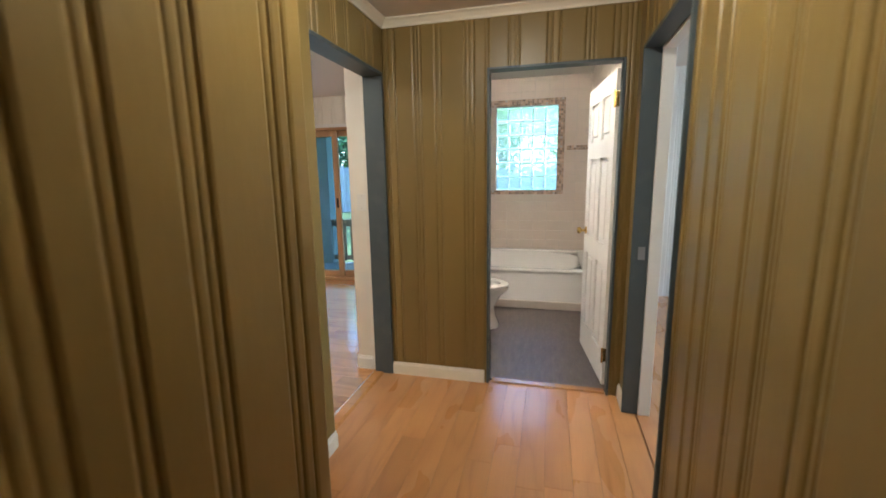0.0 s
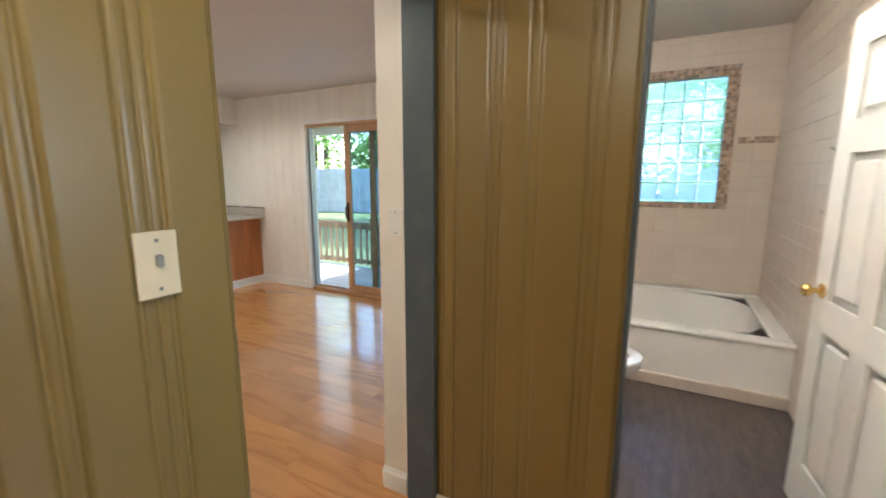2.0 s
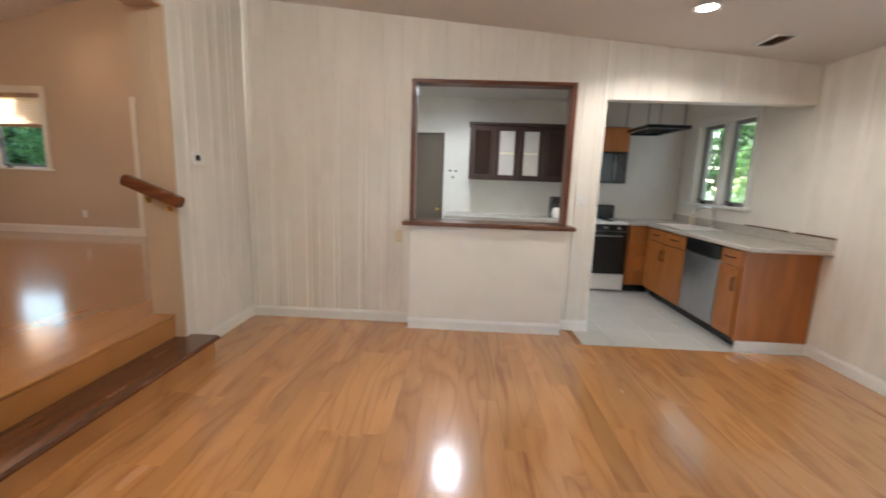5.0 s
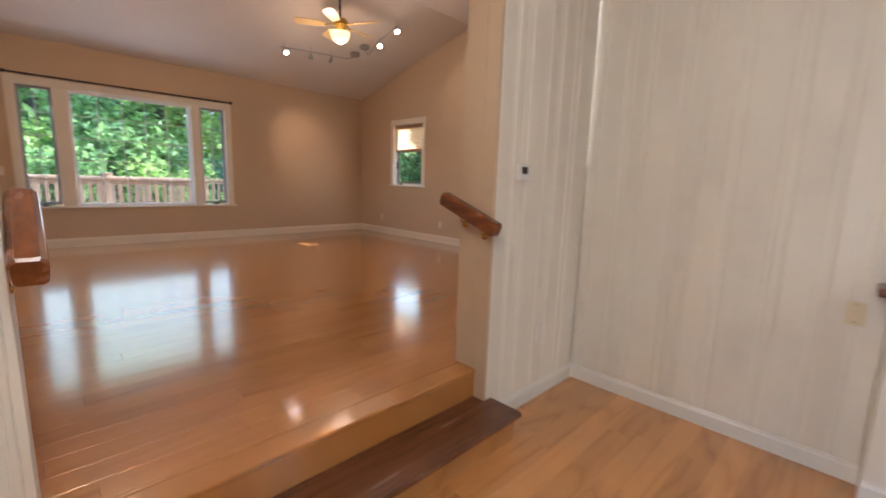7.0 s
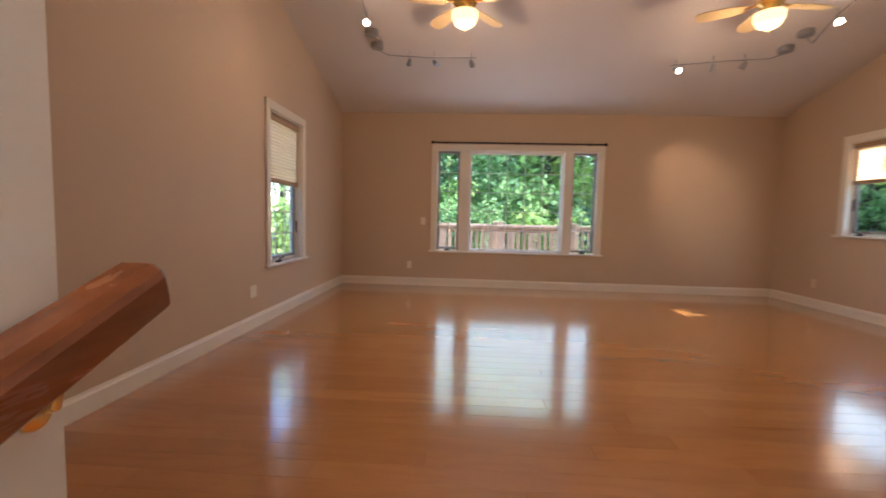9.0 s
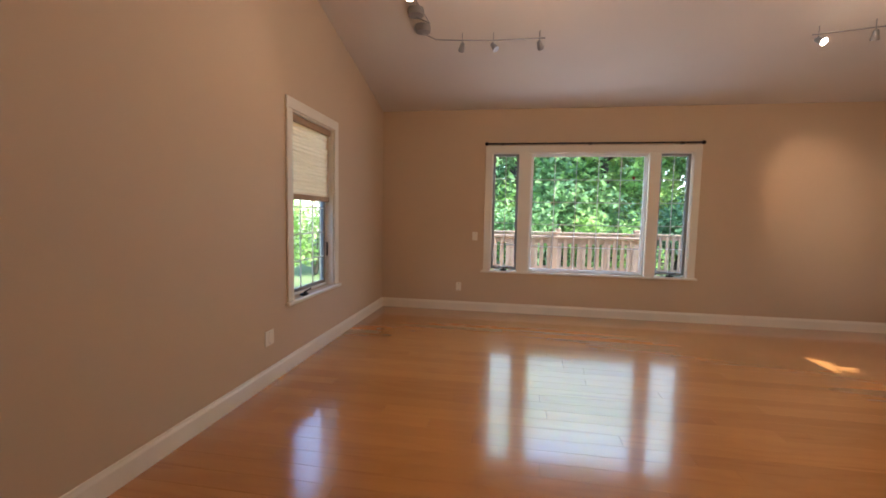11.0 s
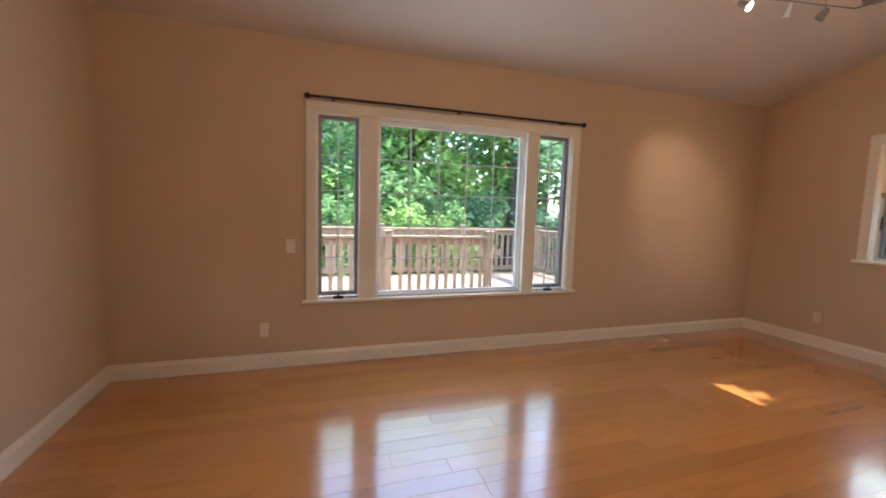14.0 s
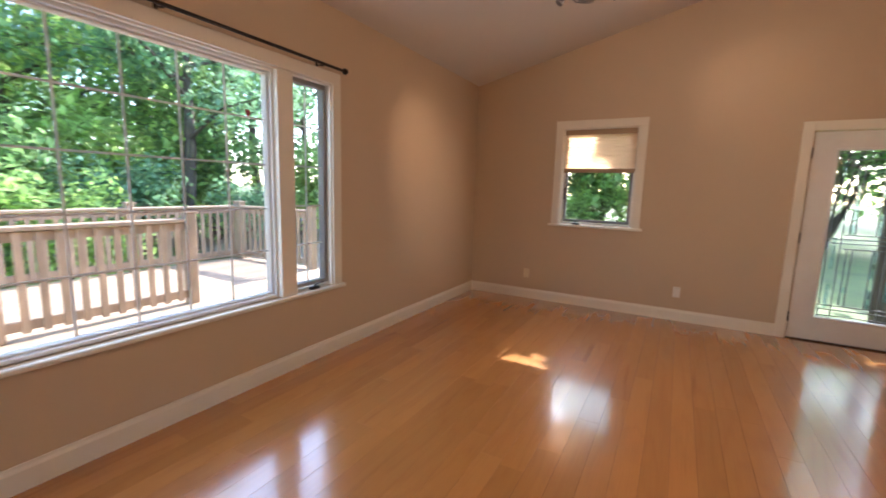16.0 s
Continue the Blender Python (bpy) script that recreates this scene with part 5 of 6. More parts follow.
def base_cabinet(x0, x1, label, doors=1, drawer=True):
    c = thing("base_cabinet", ((x0 + x1) / 2, 5.9, 0), label, "cabinet", "kitchen base cabinets")
    part("carcass", Build().box((x0, FY, 0.1), (x1, 6.205, 0.88), 0.002), M["honey"], c)
    part("toe_kick", Build().box((x0, FY + 0.07, 0.0), (x1, FY + 0.085, 0.1)), M["black"], c, "dark recessed toe kick")
    w = (x1 - x0) / doors
    for i in range(doors):
        a, b_ = x0 + i * w + 0.006, x0 + (i + 1) * w - 0.006
        if drawer:
            d = part("drawer", Build().box((a, FY - 0.02, 0.73), (b_, FY, 0.865), 0.004), M["honey"], c)
            pull(d, ((a + b_) / 2, FY - 0.02, 0.80), 'x')
        dr = Build().box((a, FY - 0.02, 0.115), (b_, FY, 0.715 if drawer else 0.865), 0.004)
        d = part("door", dr, M["honey"], c)
        part("door_panel", frame_ring('y', FY - 0.026, FY - 0.02, a + 0.004, b_ - 0.004, 0.119, 0.711, 0.055, 0.003), M["honey"], d)
        pull(d, (b_ - 0.03 if i % 2 == 0 else a + 0.03, FY - 0.026, 0.58))
    return c


base_cabinet(-4.53, -4.25, "narrow honey-wood base cabinet with a drawer, at the counter end")
base_cabinet(-6.02, -5.15, "honey-wood sink base cabinet with two doors", 2, True)
cc = thing("corner_cabinet", (-6.36, 5.7, 0), "honey-wood corner base cabinet with drawers", "cabinet", "kitchen base cabinets")
part("carcass", Build().box((-6.71, 5.36, 0.1), (-6.10, FY - 0.001, 0.88), 0.002).box((-6.71, FY, 0.1), (-6.03, 6.205, 0.88), 0.002), M["honey"], cc)
part("toe_kick", Build().box((-6.17, 5.36, 0), (-6.155, FY + 0.08, 0.1)), M["black"], cc)
for i in range(4):
    part("drawer", Build().box((-6.10, 5.37, 0.115 + i * 0.188), (-6.082, 5.59, 0.295 + i * 0.188), 0.004), M["honey"], cc)
ep = thing("end_panel", (-4.24, 5.9, 0), "honey-wood end panel of the cabinet run with white baseboard", "panel")
part("board", Build().box((-4.248, FY - 0.01, 0.09), (-4.225, 6.205, 0.88), 0.003), M["honey"], ep)
part("base_strip", Build().box((-4.25, FY + 0.02, 0.0), (-4.215, 6.205, 0.09), 0.003), M["white"], ep, "white base strip")
dw = thing("dishwasher", (-4.84, 5.9, 0), "stainless dishwasher with a black control strip", "dishwasher")
part("body", Build().box((-5.14, FY + 0.01, 0.1), (-4.54, 6.2, 0.87), 0.003), M["grey"], dw)
part("door", Build().box((-5.135, FY - 0.025, 0.12), (-4.545, FY + 0.01, 0.735), 0.006), M["steel"], dw, "brushed steel door")
part("control_panel", Build().box((-5.135, FY - 0.027, 0.745), (-4.545, FY + 0.01, 0.87), 0.006), M["black"], dw, "black control strip")
part("toe_kick", Build().box((-5.14, FY + 0.07, 0), (-4.54, FY + 0.085, 0.1)), M["black"], dw)
ct = thing("countertop", (-5.4, 5.9, 0.88), "speckled stone-look countertop with a wood-edged backsplash", "countertop")
part("slab", Build().box((-4.28, FY - 0.04, 0.881), (-4.12, 6.205, 0.92), 0.006).box((-5.42, FY - 0.04, 0.881), (-4.28, 6.205, 0.92), 0.004).box((-5.98, FY - 0.04, 0.881), (-5.42, 5.68, 0.92), 0.004).box((-5.98, 6.08, 0.881), (-5.42, 6.205, 0.92), 0.004).box((-6.71, FY - 0.04, 0.881), (-5.98, 6.205, 0.92), 0.004).box((-6.71, 5.345, 0.881), (-6.07, FY - 0.04, 0.92), 0.004), M["counter"], ct)
part("backsplash", Build().box((-6.70, 6.185, 0.92), (-4.12, 6.205, 1.01), 0.003), M["counter"], ct)
part("wood_edge", Build().box((-5.2, 6.18, 1.01), (-4.62, 6.205, 1.022), 0.003).box((-4.52, 6.18, 1.01), (-4.12, 6.205, 1.022), 0.003), M["red_wood"], ct, "dark wood edge strip")
sk = thing("kitchen_sink", (-5.7, 5.88, 0.9), "white rectangular sink set in the counter", "sink")
part("rim", Build().box((-6.0, 5.66, 0.9205), (-5.40, 5.70, 0.932), 0.005).box((-6.0, 6.05, 0.9205), (-5.40, 6.10, 0.932), 0.005).box((-6.0, 5.70, 0.9205), (-5.955, 6.05, 0.932), 0.005).box((-5.445, 5.70, 0.9205), (-5.40, 6.05, 0.932), 0.005), M["porcelain"], sk)
part("basin", Build().box((-5.97, 5.69, 0.74), (-5.43, 6.07, 0.75)).box((-5.97, 5.69, 0.75), (-5.955, 6.07, 0.925)).box((-5.445, 5.69, 0.75), (-5.43, 6.07, 0.925)).box((-5.955, 5.69, 0.75), (-5.445, 5.70, 0.925)).box((-5.955, 6.05, 0.75), (-5.445, 6.07, 0.925)), M["porcelain"], sk)
fc = thing("faucet", (-5.68, 6.13, 0.93), "chrome gooseneck kitchen faucet", "faucet")
part("spout", Build().tube([(-5.68, 6.13, 0.932), (-5.68, 6.13, 1.08), (-5.68, 6.11, 1.14), (-5.68, 6.05, 1.165), (-5.68, 5.97, 1.15), (-5.68, 5.93, 1.11)], 0.012, 10), M["chrome"], fc, "", True)
part("base", Build().lathe([(0.028, 0), (0.026, 0.02), (0.014, 0.03)], (-5.68, 6.13, 0.93), 16), M["chrome"], fc, "", True)
part("lever", Build().tube([(-5.62, 6.13, 0.932), (-5.62, 6.13, 0.97), (-5.57, 6.12, 0.99)], 0.008, 8), M["chrome"], fc, "", True)
so = thing("soap_bottle", (-6.05, 6.12, 0.92), "small beige soap bottle beside the sink", "bottle")
part("bottle", Build().lathe([(0.03, 0.921), (0.032, 0.94), (0.032, 1.01), (0.012, 1.03), (0.012, 1.05)], (-6.08, 6.12, 0), 16), M["almond"], so, "", True)
part("pump", Build().tube([(-6.08, 6.12, 1.05), (-6.08, 6.12, 1.075), (-6.08, 6.08, 1.075)], 0.006, 8), M["white"], so)

# stove, microwave, cabinets on the west wall
sv = thing("stove", (-6.4, 4.95, 0), "black and white freestanding gas stove", "stove")
part("body", Build().box((-6.70, 4.60, 0.02), (-6.09, 5.34, 0.88), 0.004), M["white"], sv)
part("oven_door", Build().box((-6.09, 4.61, 0.24), (-6.06, 5.33, 0.79), 0.008), M["black"], sv, "black glass oven door")
part("drawer", Build().box((-6.09, 4.61, 0.04), (-6.065, 5.33, 0.225), 0.006), M["white"], sv, "white bottom drawer")
part("control_panel", Build().box((-6.09, 4.61, 0.80), (-6.065, 5.33, 0.88), 0.006), M["black"], sv)
part("door_handle", Build().tube([(-6.06, 4.68, 0.74), (-6.02, 4.70, 0.74), (-6.02, 5.24, 0.74), (-6.06, 5.26, 0.74)], 0.009, 8), M["grey"], sv, "", True)
for i in range(4):
    part("knob", Build().lathe([(0.02, 0), (0.018, 0.025), (0.004, 0.026)], (-6.065, 4.72 + i * 0.165, 0.84), 14, 'x'), M["grey"], sv, "", True)
part("cooktop", Build().box((-6.70, 4.60, 0.88), (-6.08, 5.34, 0.91), 0.008), M["white"], sv, "white enamel cooktop")
part("backguard", Build().box((-6.71, 4.60, 0.91), (-6.64, 5.34, 1.10), 0.008), M["black"], sv, "black backguard")
for y in (4.78, 5.16):
    for x in (-6.5, -6.25):
        g = Build().tube([(x - 0.1, y, 0.925), (x + 0.1, y, 0.925)], 0.006, 6).tube([(x, y - 0.1, 0.925), (x, y + 0.1, 0.925)], 0.006, 6).lathe([(0.05, 0.909), (0.05, 0.92), (0.03, 0.924)], (x, y, 0), 14)
        part("burner", g, M["black"], sv)
mw = thing("microwave", (-6.5, 4.95, 1.42), "black microwave hung under the wood cabinet", "microwave")
part("body", Build().box((-6.71, 4.60, 1.40), (-6.34, 5.34, 1.80), 0.008), M["black"], mw)
part("door", Build().box((-6.34, 4.61, 1.415), (-6.32, 5.15, 1.785), 0.006), M["black"], mw)
part("handle", Build().tube([(-6.32, 5.17, 1.46), (-6.29, 5.17, 1.48), (-6.29, 5.17, 1.74), (-6.32, 5.17, 1.76)], 0.008, 8), M["grey"], mw, "", True)
uc = thing("wall_cabinet", (-6.5, 4.97, 1.8), "small honey-wood wall cabinet above the microwave", "cabinet")
part("body", Build().box((-6.715, 4.59, 1.803), (-6.36, 5.35, 2.12), 0.003), M["honey"], uc)
for a in (4.60, 4.975):
    part("door", Build().box((-6.36, a, 1.81), (-6.342, a + 0.365, 2.11), 0.004), M["honey"], uc)
dc = thing("wall_cabinet", (-6.5, 3.93, 1.4), "dark brown wall cabinet with louvred and frosted glass doors", "cabinet")
X0, X1 = -6.715, -6.40
part("body", Build().box((X0, 3.28, 1.39), (X1, 4.58, 2.10), 0.004), M["cabinet"], dc)
part("cornice", Build().box((X0, 3.26, 2.10), (X1 + 0.03, 4.585, 2.135), 0.008), M["cabinet"], dc)
for k, (a0, a1) in enumerate(((3.29, 3.61), (3.615, 3.93), (3.935, 4.25), (4.255, 4.57))):
    d = part("door", frame_ring('x', X1, X1 + 0.02, a0, a1, 1.40, 2.09, 0.06, 0.004), M["cabinet"], dc)
    if k in (0, 3):
        for i in range(19):
            z = 1.465 + i * 0.0298
            part("louvre", Build().prism([(X1 + 0.003, z), (X1 + 0.006, z), (X1 + 0.018, z + 0.024), (X1 + 0.014, z + 0.024)], 'y', a0 + 0.06, a1 - 0.06), M["cabinet"], d)
    else:
        part("pane", Build().box((X1 + 0.006, a0 + 0.06, 1.46), (X1 + 0.010, a1 - 0.06, 2.03)), M["frosted"], d, "frosted glass pane")
        part("shelf_bar", Build().box((X1 + 0.010, a0 + 0.06, 1.735), (X1 + 0.014, a1 - 0.06, 1.755), 0.001), M["almond"], d)
for i, (y, z) in enumerate(((3.02, 1.5), (3.10, 1.5), (3.06, 1.41))):
    k = thing("key_hook", (-6.72, y, z), "small metal hook on the kitchen wall", "hook", "wall hooks")
    part("hook_arm", Build().box((-6.72, y - 0.014, z - 0.014), (-6.712, y + 0.014, z + 0.014), 0.002).tube([(-6.715, y, z), (-6.69, y, z - 0.01), (-6.685, y, z + 0.008)], 0.004, 6), M["iron"], k)
bc = thing("base_cabinet", (-6.4, 3.9, 0), "low white base cabinet under a dark counter", "cabinet")
part("carcass", Build().box((-6.71, 3.0, 0.0), (-6.12, 4.58, 0.88), 0.003), M["white"], bc)
part("counter", Build().box((-6.715, 2.98, 0.881), (-6.08, 4.585, 0.92), 0.006), M["counter"], bc, "speckled counter")
cm = thing("coffee_maker", (-6.3, 4.45, 0.92), "small black and white coffee maker on the counter", "coffee maker")
part("body", Build().box((-6.42, 4.38, 0.921), (-6.30, 4.52, 1.2), 0.012).box((-6.30, 4.38, 1.10), (-6.20, 4.52, 1.2), 0.012), M["black"], cm)
part("carafe", Build().lathe([(0.05, 0.925), (0.06, 0.96), (0.058, 1.02), (0.04, 1.06)], (-6.24, 4.45, 0), 18), M["white"], cm, "", True)
bd = thing("door_4", (-6.78, 2.64, 0), "plain brown closed kitchen door", "door")
bd["kind"] = "structure"
part("slab", Build().box((-6.79, 2.36, 0.01), (-6.75, 2.915, 2.01), 0.004), M["taupe"], bd)
part("stop", Build().box((-6.85, 2.351, 0), (-6.80, 2.924, 2.019), 0.002), M["taupe"], bd)
part("knob", Build().lathe([(0.026, 0), (0.01, 0.012), (0.01, 0.03), (0.025, 0.04), (0.02, 0.06)], (-6.75, 2.85, 0.95), 16, 'x'), M["brass"], bd, "", True)
pr = thing("pot_rack", (-6.2, 5.55, 2.06), "flat black hanging pot rack over the corner", "pot rack")
part("shelf", Build().box((-6.62, 5.30, 2.045), (-5.75, 5.36, 2.085), 0.006).box((-6.62, 5.74, 2.045), (-5.75, 5.80, 2.085), 0.006).box((-6.62, 5.36, 2.045), (-6.57, 5.74, 2.085), 0.004).box((-5.80, 5.36, 2.045), (-5.75, 5.74, 2.085), 0.004), M["black"], pr)
for i in range(7):
    part("bar", Build().box((-6.57 + i * 0.11, 5.36, 2.06), (-6.55 + i * 0.11, 5.74, 2.075), 0.003), M["black"], pr)
for x in (-6.5, -5.85):
    for y in (5.34, 5.76):
        part("hanger", Build().tube([(x, y, 2.08), (x, y, 2.5)], 0.008, 8), M["grey"], pr)


# outdoors
ground = Build()
ground.box((-300, -300, -1.0), (300, 300, -0.5))
setting("ground", ground, M["grass"], "mown lawn with dry patches round the house", "lawn")
setting("road", Build().box((11, -120, -0.498), (15.5, 120, -0.47), 0.01).box((-120, -46, -0.498), (120, -41, -0.468), 0.01), M["asphalt"], "grey asphalt road beyond the lawn", "road")
setting("driveway", Build().box((-30, -24, -0.499), (-9.5, -9.5, -0.48), 0.01), mat("sandy_gravel", (0.24, 0.19, 0.14), 0.9, 0.2, 3, 0.5, 60), "sandy gravel drive", "drive")

# front deck
DZ = 0.26
deck = thing("front_deck", (-3, -6.5, DZ), "new pine deck along the front of the house", "deck")
for i in range(34):
    y = -5.34 - i * 0.145
    part("deck_board", Build().box((-7.0, y - 0.14, DZ - 0.04), (0.6, y, DZ), 0.004), M["decking"], deck)
part("fascia", Build().box((-7.0, -10.31, -0.49), (0.6, -10.27, DZ - 0.04), 0.003).box((-7.04, -10.3, -0.49), (-7.0, -5.34, DZ - 0.04), 0.003).box((0.6, -10.3, -0.49), (0.64, -5.34, DZ - 0.04), 0.003), M["decking"], deck)


def railing(p, q, z, label, h=1.0, step=0.13, bw=0.05, material="decking", posts=2):
    """Posts, rails and square balusters between two points."""
    p, q = Vector((*p, z)), Vector((*q, z))
    r = thing("railing", tuple((p + q) / 2), label, "railing")
    d = (q - p)
    ln = d.length
    ang = math.atan2(d.y, d.x)
    turn = Matrix.Translation(p) @ Matrix.Rotation(ang, 4, 'Z')

    def bit(nm, lo, hi, c=0.005):
        b = Build().box(lo, hi, c)
        b.v = [tuple(turn @ Vector(v)) for v in b.v]
        part(nm, b, M[material], r)
    for i in range(posts):
        u = ln * i / (posts - 1)
        bit("post", (u - 0.06, -0.06, 0), (u + 0.06, 0.06, h + 0.06), 0.01)
        bit("post_cap", (u - 0.075, -0.075, h + 0.06), (u + 0.075, 0.075, h + 0.085), 0.01)
    bit("top_rail", (0.06, -0.07, h - 0.04), (ln - 0.06, 0.07, h), 0.006)
    bit("upper_rail", (0.06, -0.02, h - 0.14), (ln - 0.06, 0.02, h - 0.05))
    bit("lower_rail", (0.06, -0.02, 0.08), (ln - 0.06, 0.02, 0.17))
    n = int(ln / step)
    for i in range(1, n):
        u = ln * i / n
        if min(abs(u - ln * k / (posts - 1)) for k in range(posts)) > 0.07:
            bit("baluster", (u - bw / 2, -0.045, 0.06), (u + bw / 2, -0.021, h - 0.05), 0.003)
    return r


railing((0.5, -7.75), (-4.57, -7.75), DZ, "new pine deck railing with square balusters", 1.02, 0.145, 0.06, "decking", 4)
railing((0.5, -10.2), (-6.9, -10.2), DZ, "new pine deck railing with square balusters", 1.02, 0.145, 0.06, "decking", 5)
railing((-6.9, -10.1), (-6.9, -8.2), DZ, "short pine railing beside the deck ramp", 1.02, 0.145, 0.06, "decking", 2)

# back porch
PZ = -0.33
porch = thing("back_porch", (-3, 7.5, PZ), "weathered grey board porch behind the house", "porch")
for i in range(17):
    y = 6.38 + i * 0.145
    part("deck_board", Build().box((-8, y, PZ - 0.04), (-0.5, y + 0.139, PZ), 0.004), M["porch_wood"], porch)
part("door_step", Build().box((-3.4, 6.37, PZ), (-1.4, 6.68, -0.15), 0.01), M["porch_wood"], porch)
railing((-8, 8.75), (-0.5, 8.75), PZ, "pale wooden porch railing with upright balusters", 0.90, 0.15, 0.06, "decking", 5)
pc = thing("porch_roof", (-3, 7.6, 2.3), "white boarded porch roof on square posts", "roof")
part("porch_ceiling", Build().box((-8.2, 6.37, 2.45), (-0.45, 9.2, 2.55)), M["white"], pc)
part("beam", Build().box((-8.2, 8.7, 2.25), (-0.45, 8.84, 2.45), 0.005), M["siding"], pc)
for x in (-6.2, -3.45, -0.7):
    part("post", Build().box((x - 0.12, 8.68, PZ), (x + 0.12, 8.9, 2.25), 0.01), M["siding"], pc)
mt = thing("door_mat", (-2.9, 6.9, PZ), "dark ribbed door mat on the porch", "mat")
part("mat", Build().box((-3.4, 6.70, PZ + 0.001), (-1.9, 7.25, PZ + 0.015), 0.004), M["grey"], mt)
pfan = thing("porch_fan", (-1.75, 7.6, 2.45), "dark ceiling fan under the porch roof", "ceiling fan")
part("motor", Build().tube([(-1.75, 7.6, 2.45), (-1.75, 7.6, 2.2)], 0.02, 8).lathe([(0.05, 2.22), (0.12, 2.18), (0.12, 2.1), (0.05, 2.06)], (-1.75, 7.6, 0), 20), M["iron"], pfan, "", True)
for k in range(5):
    a = 0.4 + k * 2 * math.pi / 5
    c, s = math.cos(a), math.sin(a)
    b = Build()
    for dz in (2.12, 2.128):
        for u, w in ((0.11, -0.04), (0.62, -0.065), (0.64, 0), (0.62, 0.065), (0.11, 0.04)):
            b.v.append((-1.75 + c * u - s * w, 7.6 + s * u + c * w, dz + w * 0.15))
    b.f += [(0, 1, 2, 3, 4), (9, 8, 7, 6, 5)] + [(i, (i + 1) % 5, 5 + (i + 1) % 5, 5 + i) for i in range(5)]
    part("blade", b, M["iron"], pfan)

fence = thing("fence", (-9, 22.5, -0.5), "tall pale board fence across the back lawn", "fence")
P0, P1 = Vector((-24, 18.5, 0)), Vector((6, 27, 0))
n = 130
fd = (P1 - P0) / n
fa = math.atan2(fd.y, fd.x)
for i in range(n):
    c = P0 + fd * (i + 0.5)
    b = Build().box((-0.112, -0.012, -0.5), (0.112, 0.012, 1.95 + random.Random(i).uniform(-0.02, 0.02)), 0.004)
    m4 = Matrix.Translation(c) @ Matrix.Rotation(fa, 4, 'Z')
    b.v = [tuple(m4 @ Vector(v)) for v in b.v]
    part("fence_board", b, M["fence"], fence)
for i in range(0, n + 1, 10):
    c = P0 + fd * i
    b = Build().box((-0.07, -0.12, -0.5), (0.07, -0.013, 2.05), 0.006)
    m4 = Matrix.Translation(c) @ Matrix.Rotation(fa, 4, 'Z')
    b.v = [tuple(m4 @ Vector(v)) for v in b.v]
    part("fence_post", b, M["fence"], fence)
for z in (0.1, 1.55):
    b = Build().box((-15.6, -0.06, z), (15.6, -0.0125, z + 0.09), 0.004)
    m4 = Matrix.Translation((P0 + P1) / 2) @ Matrix.Rotation(fa, 4, 'Z')
    b.v = [tuple(m4 @ Vector(v)) for v in b.v]
    part("fence_rail", b, M["fence"], fence)
pick = thing("fence", (20, -26, -0.5), "far white picket fence beyond the road", "fence")
for i in range(90):
    part("picket", Build().box((17.0, -45 + i * 0.5, -0.5), (17.03, -44.72 + i * 0.5, 0.75), 0.004), M["white"], pick)
part("fence_rail", Build().box((17.03, -45, 0.3), (17.07, 0, 0.4), 0.004), M["white"], pick)


# trees and shrubs
def leaves(b, rng, c, r, n, size):
    """Small bent leaves scattered through an uneven clump."""
    for _ in range(n):
        d = Vector((rng.gauss(0, 1), rng.gauss(0, 1), rng.gauss(0, 1))).normalized() * (rng.random() ** 0.45)
        p = Vector((c[0] + d.x * r[0], c[1] + d.y * r[1], c[2] + d.z * r[2]))
        u = Vector((rng.uniform(-1, 1), rng.uniform(-1, 1), rng.uniform(-0.7, 0.7))).normalized()
        w = u.cross(Vector((rng.uniform(-0.6, 0.6), rng.uniform(-0.6, 0.6), 1))).normalized()
        s = size * rng.uniform(0.6, 1.4)
        k = len(b.v)
        b.v += [tuple(p - u * s), tuple(p + w * s * 0.5 + Vector((0, 0, 0.12 * s))), tuple(p + u * s), tuple(p - w * s * 0.5 + Vector((0, 0, 0.12 * s)))]
        b.f.append((k, k + 1, k + 2, k + 3))


def raw(name, b, material, parent):
    me = bpy.data.meshes.new(name)
    o = origin(parent)
    me.from_pydata([(v[0] - o.x, v[1] - o.y, v[2] - o.z) for v in b.v], [], b.f)
    me.materials.append(material)
    ob = new(name, me)
    ob.parent = parent
    return ob


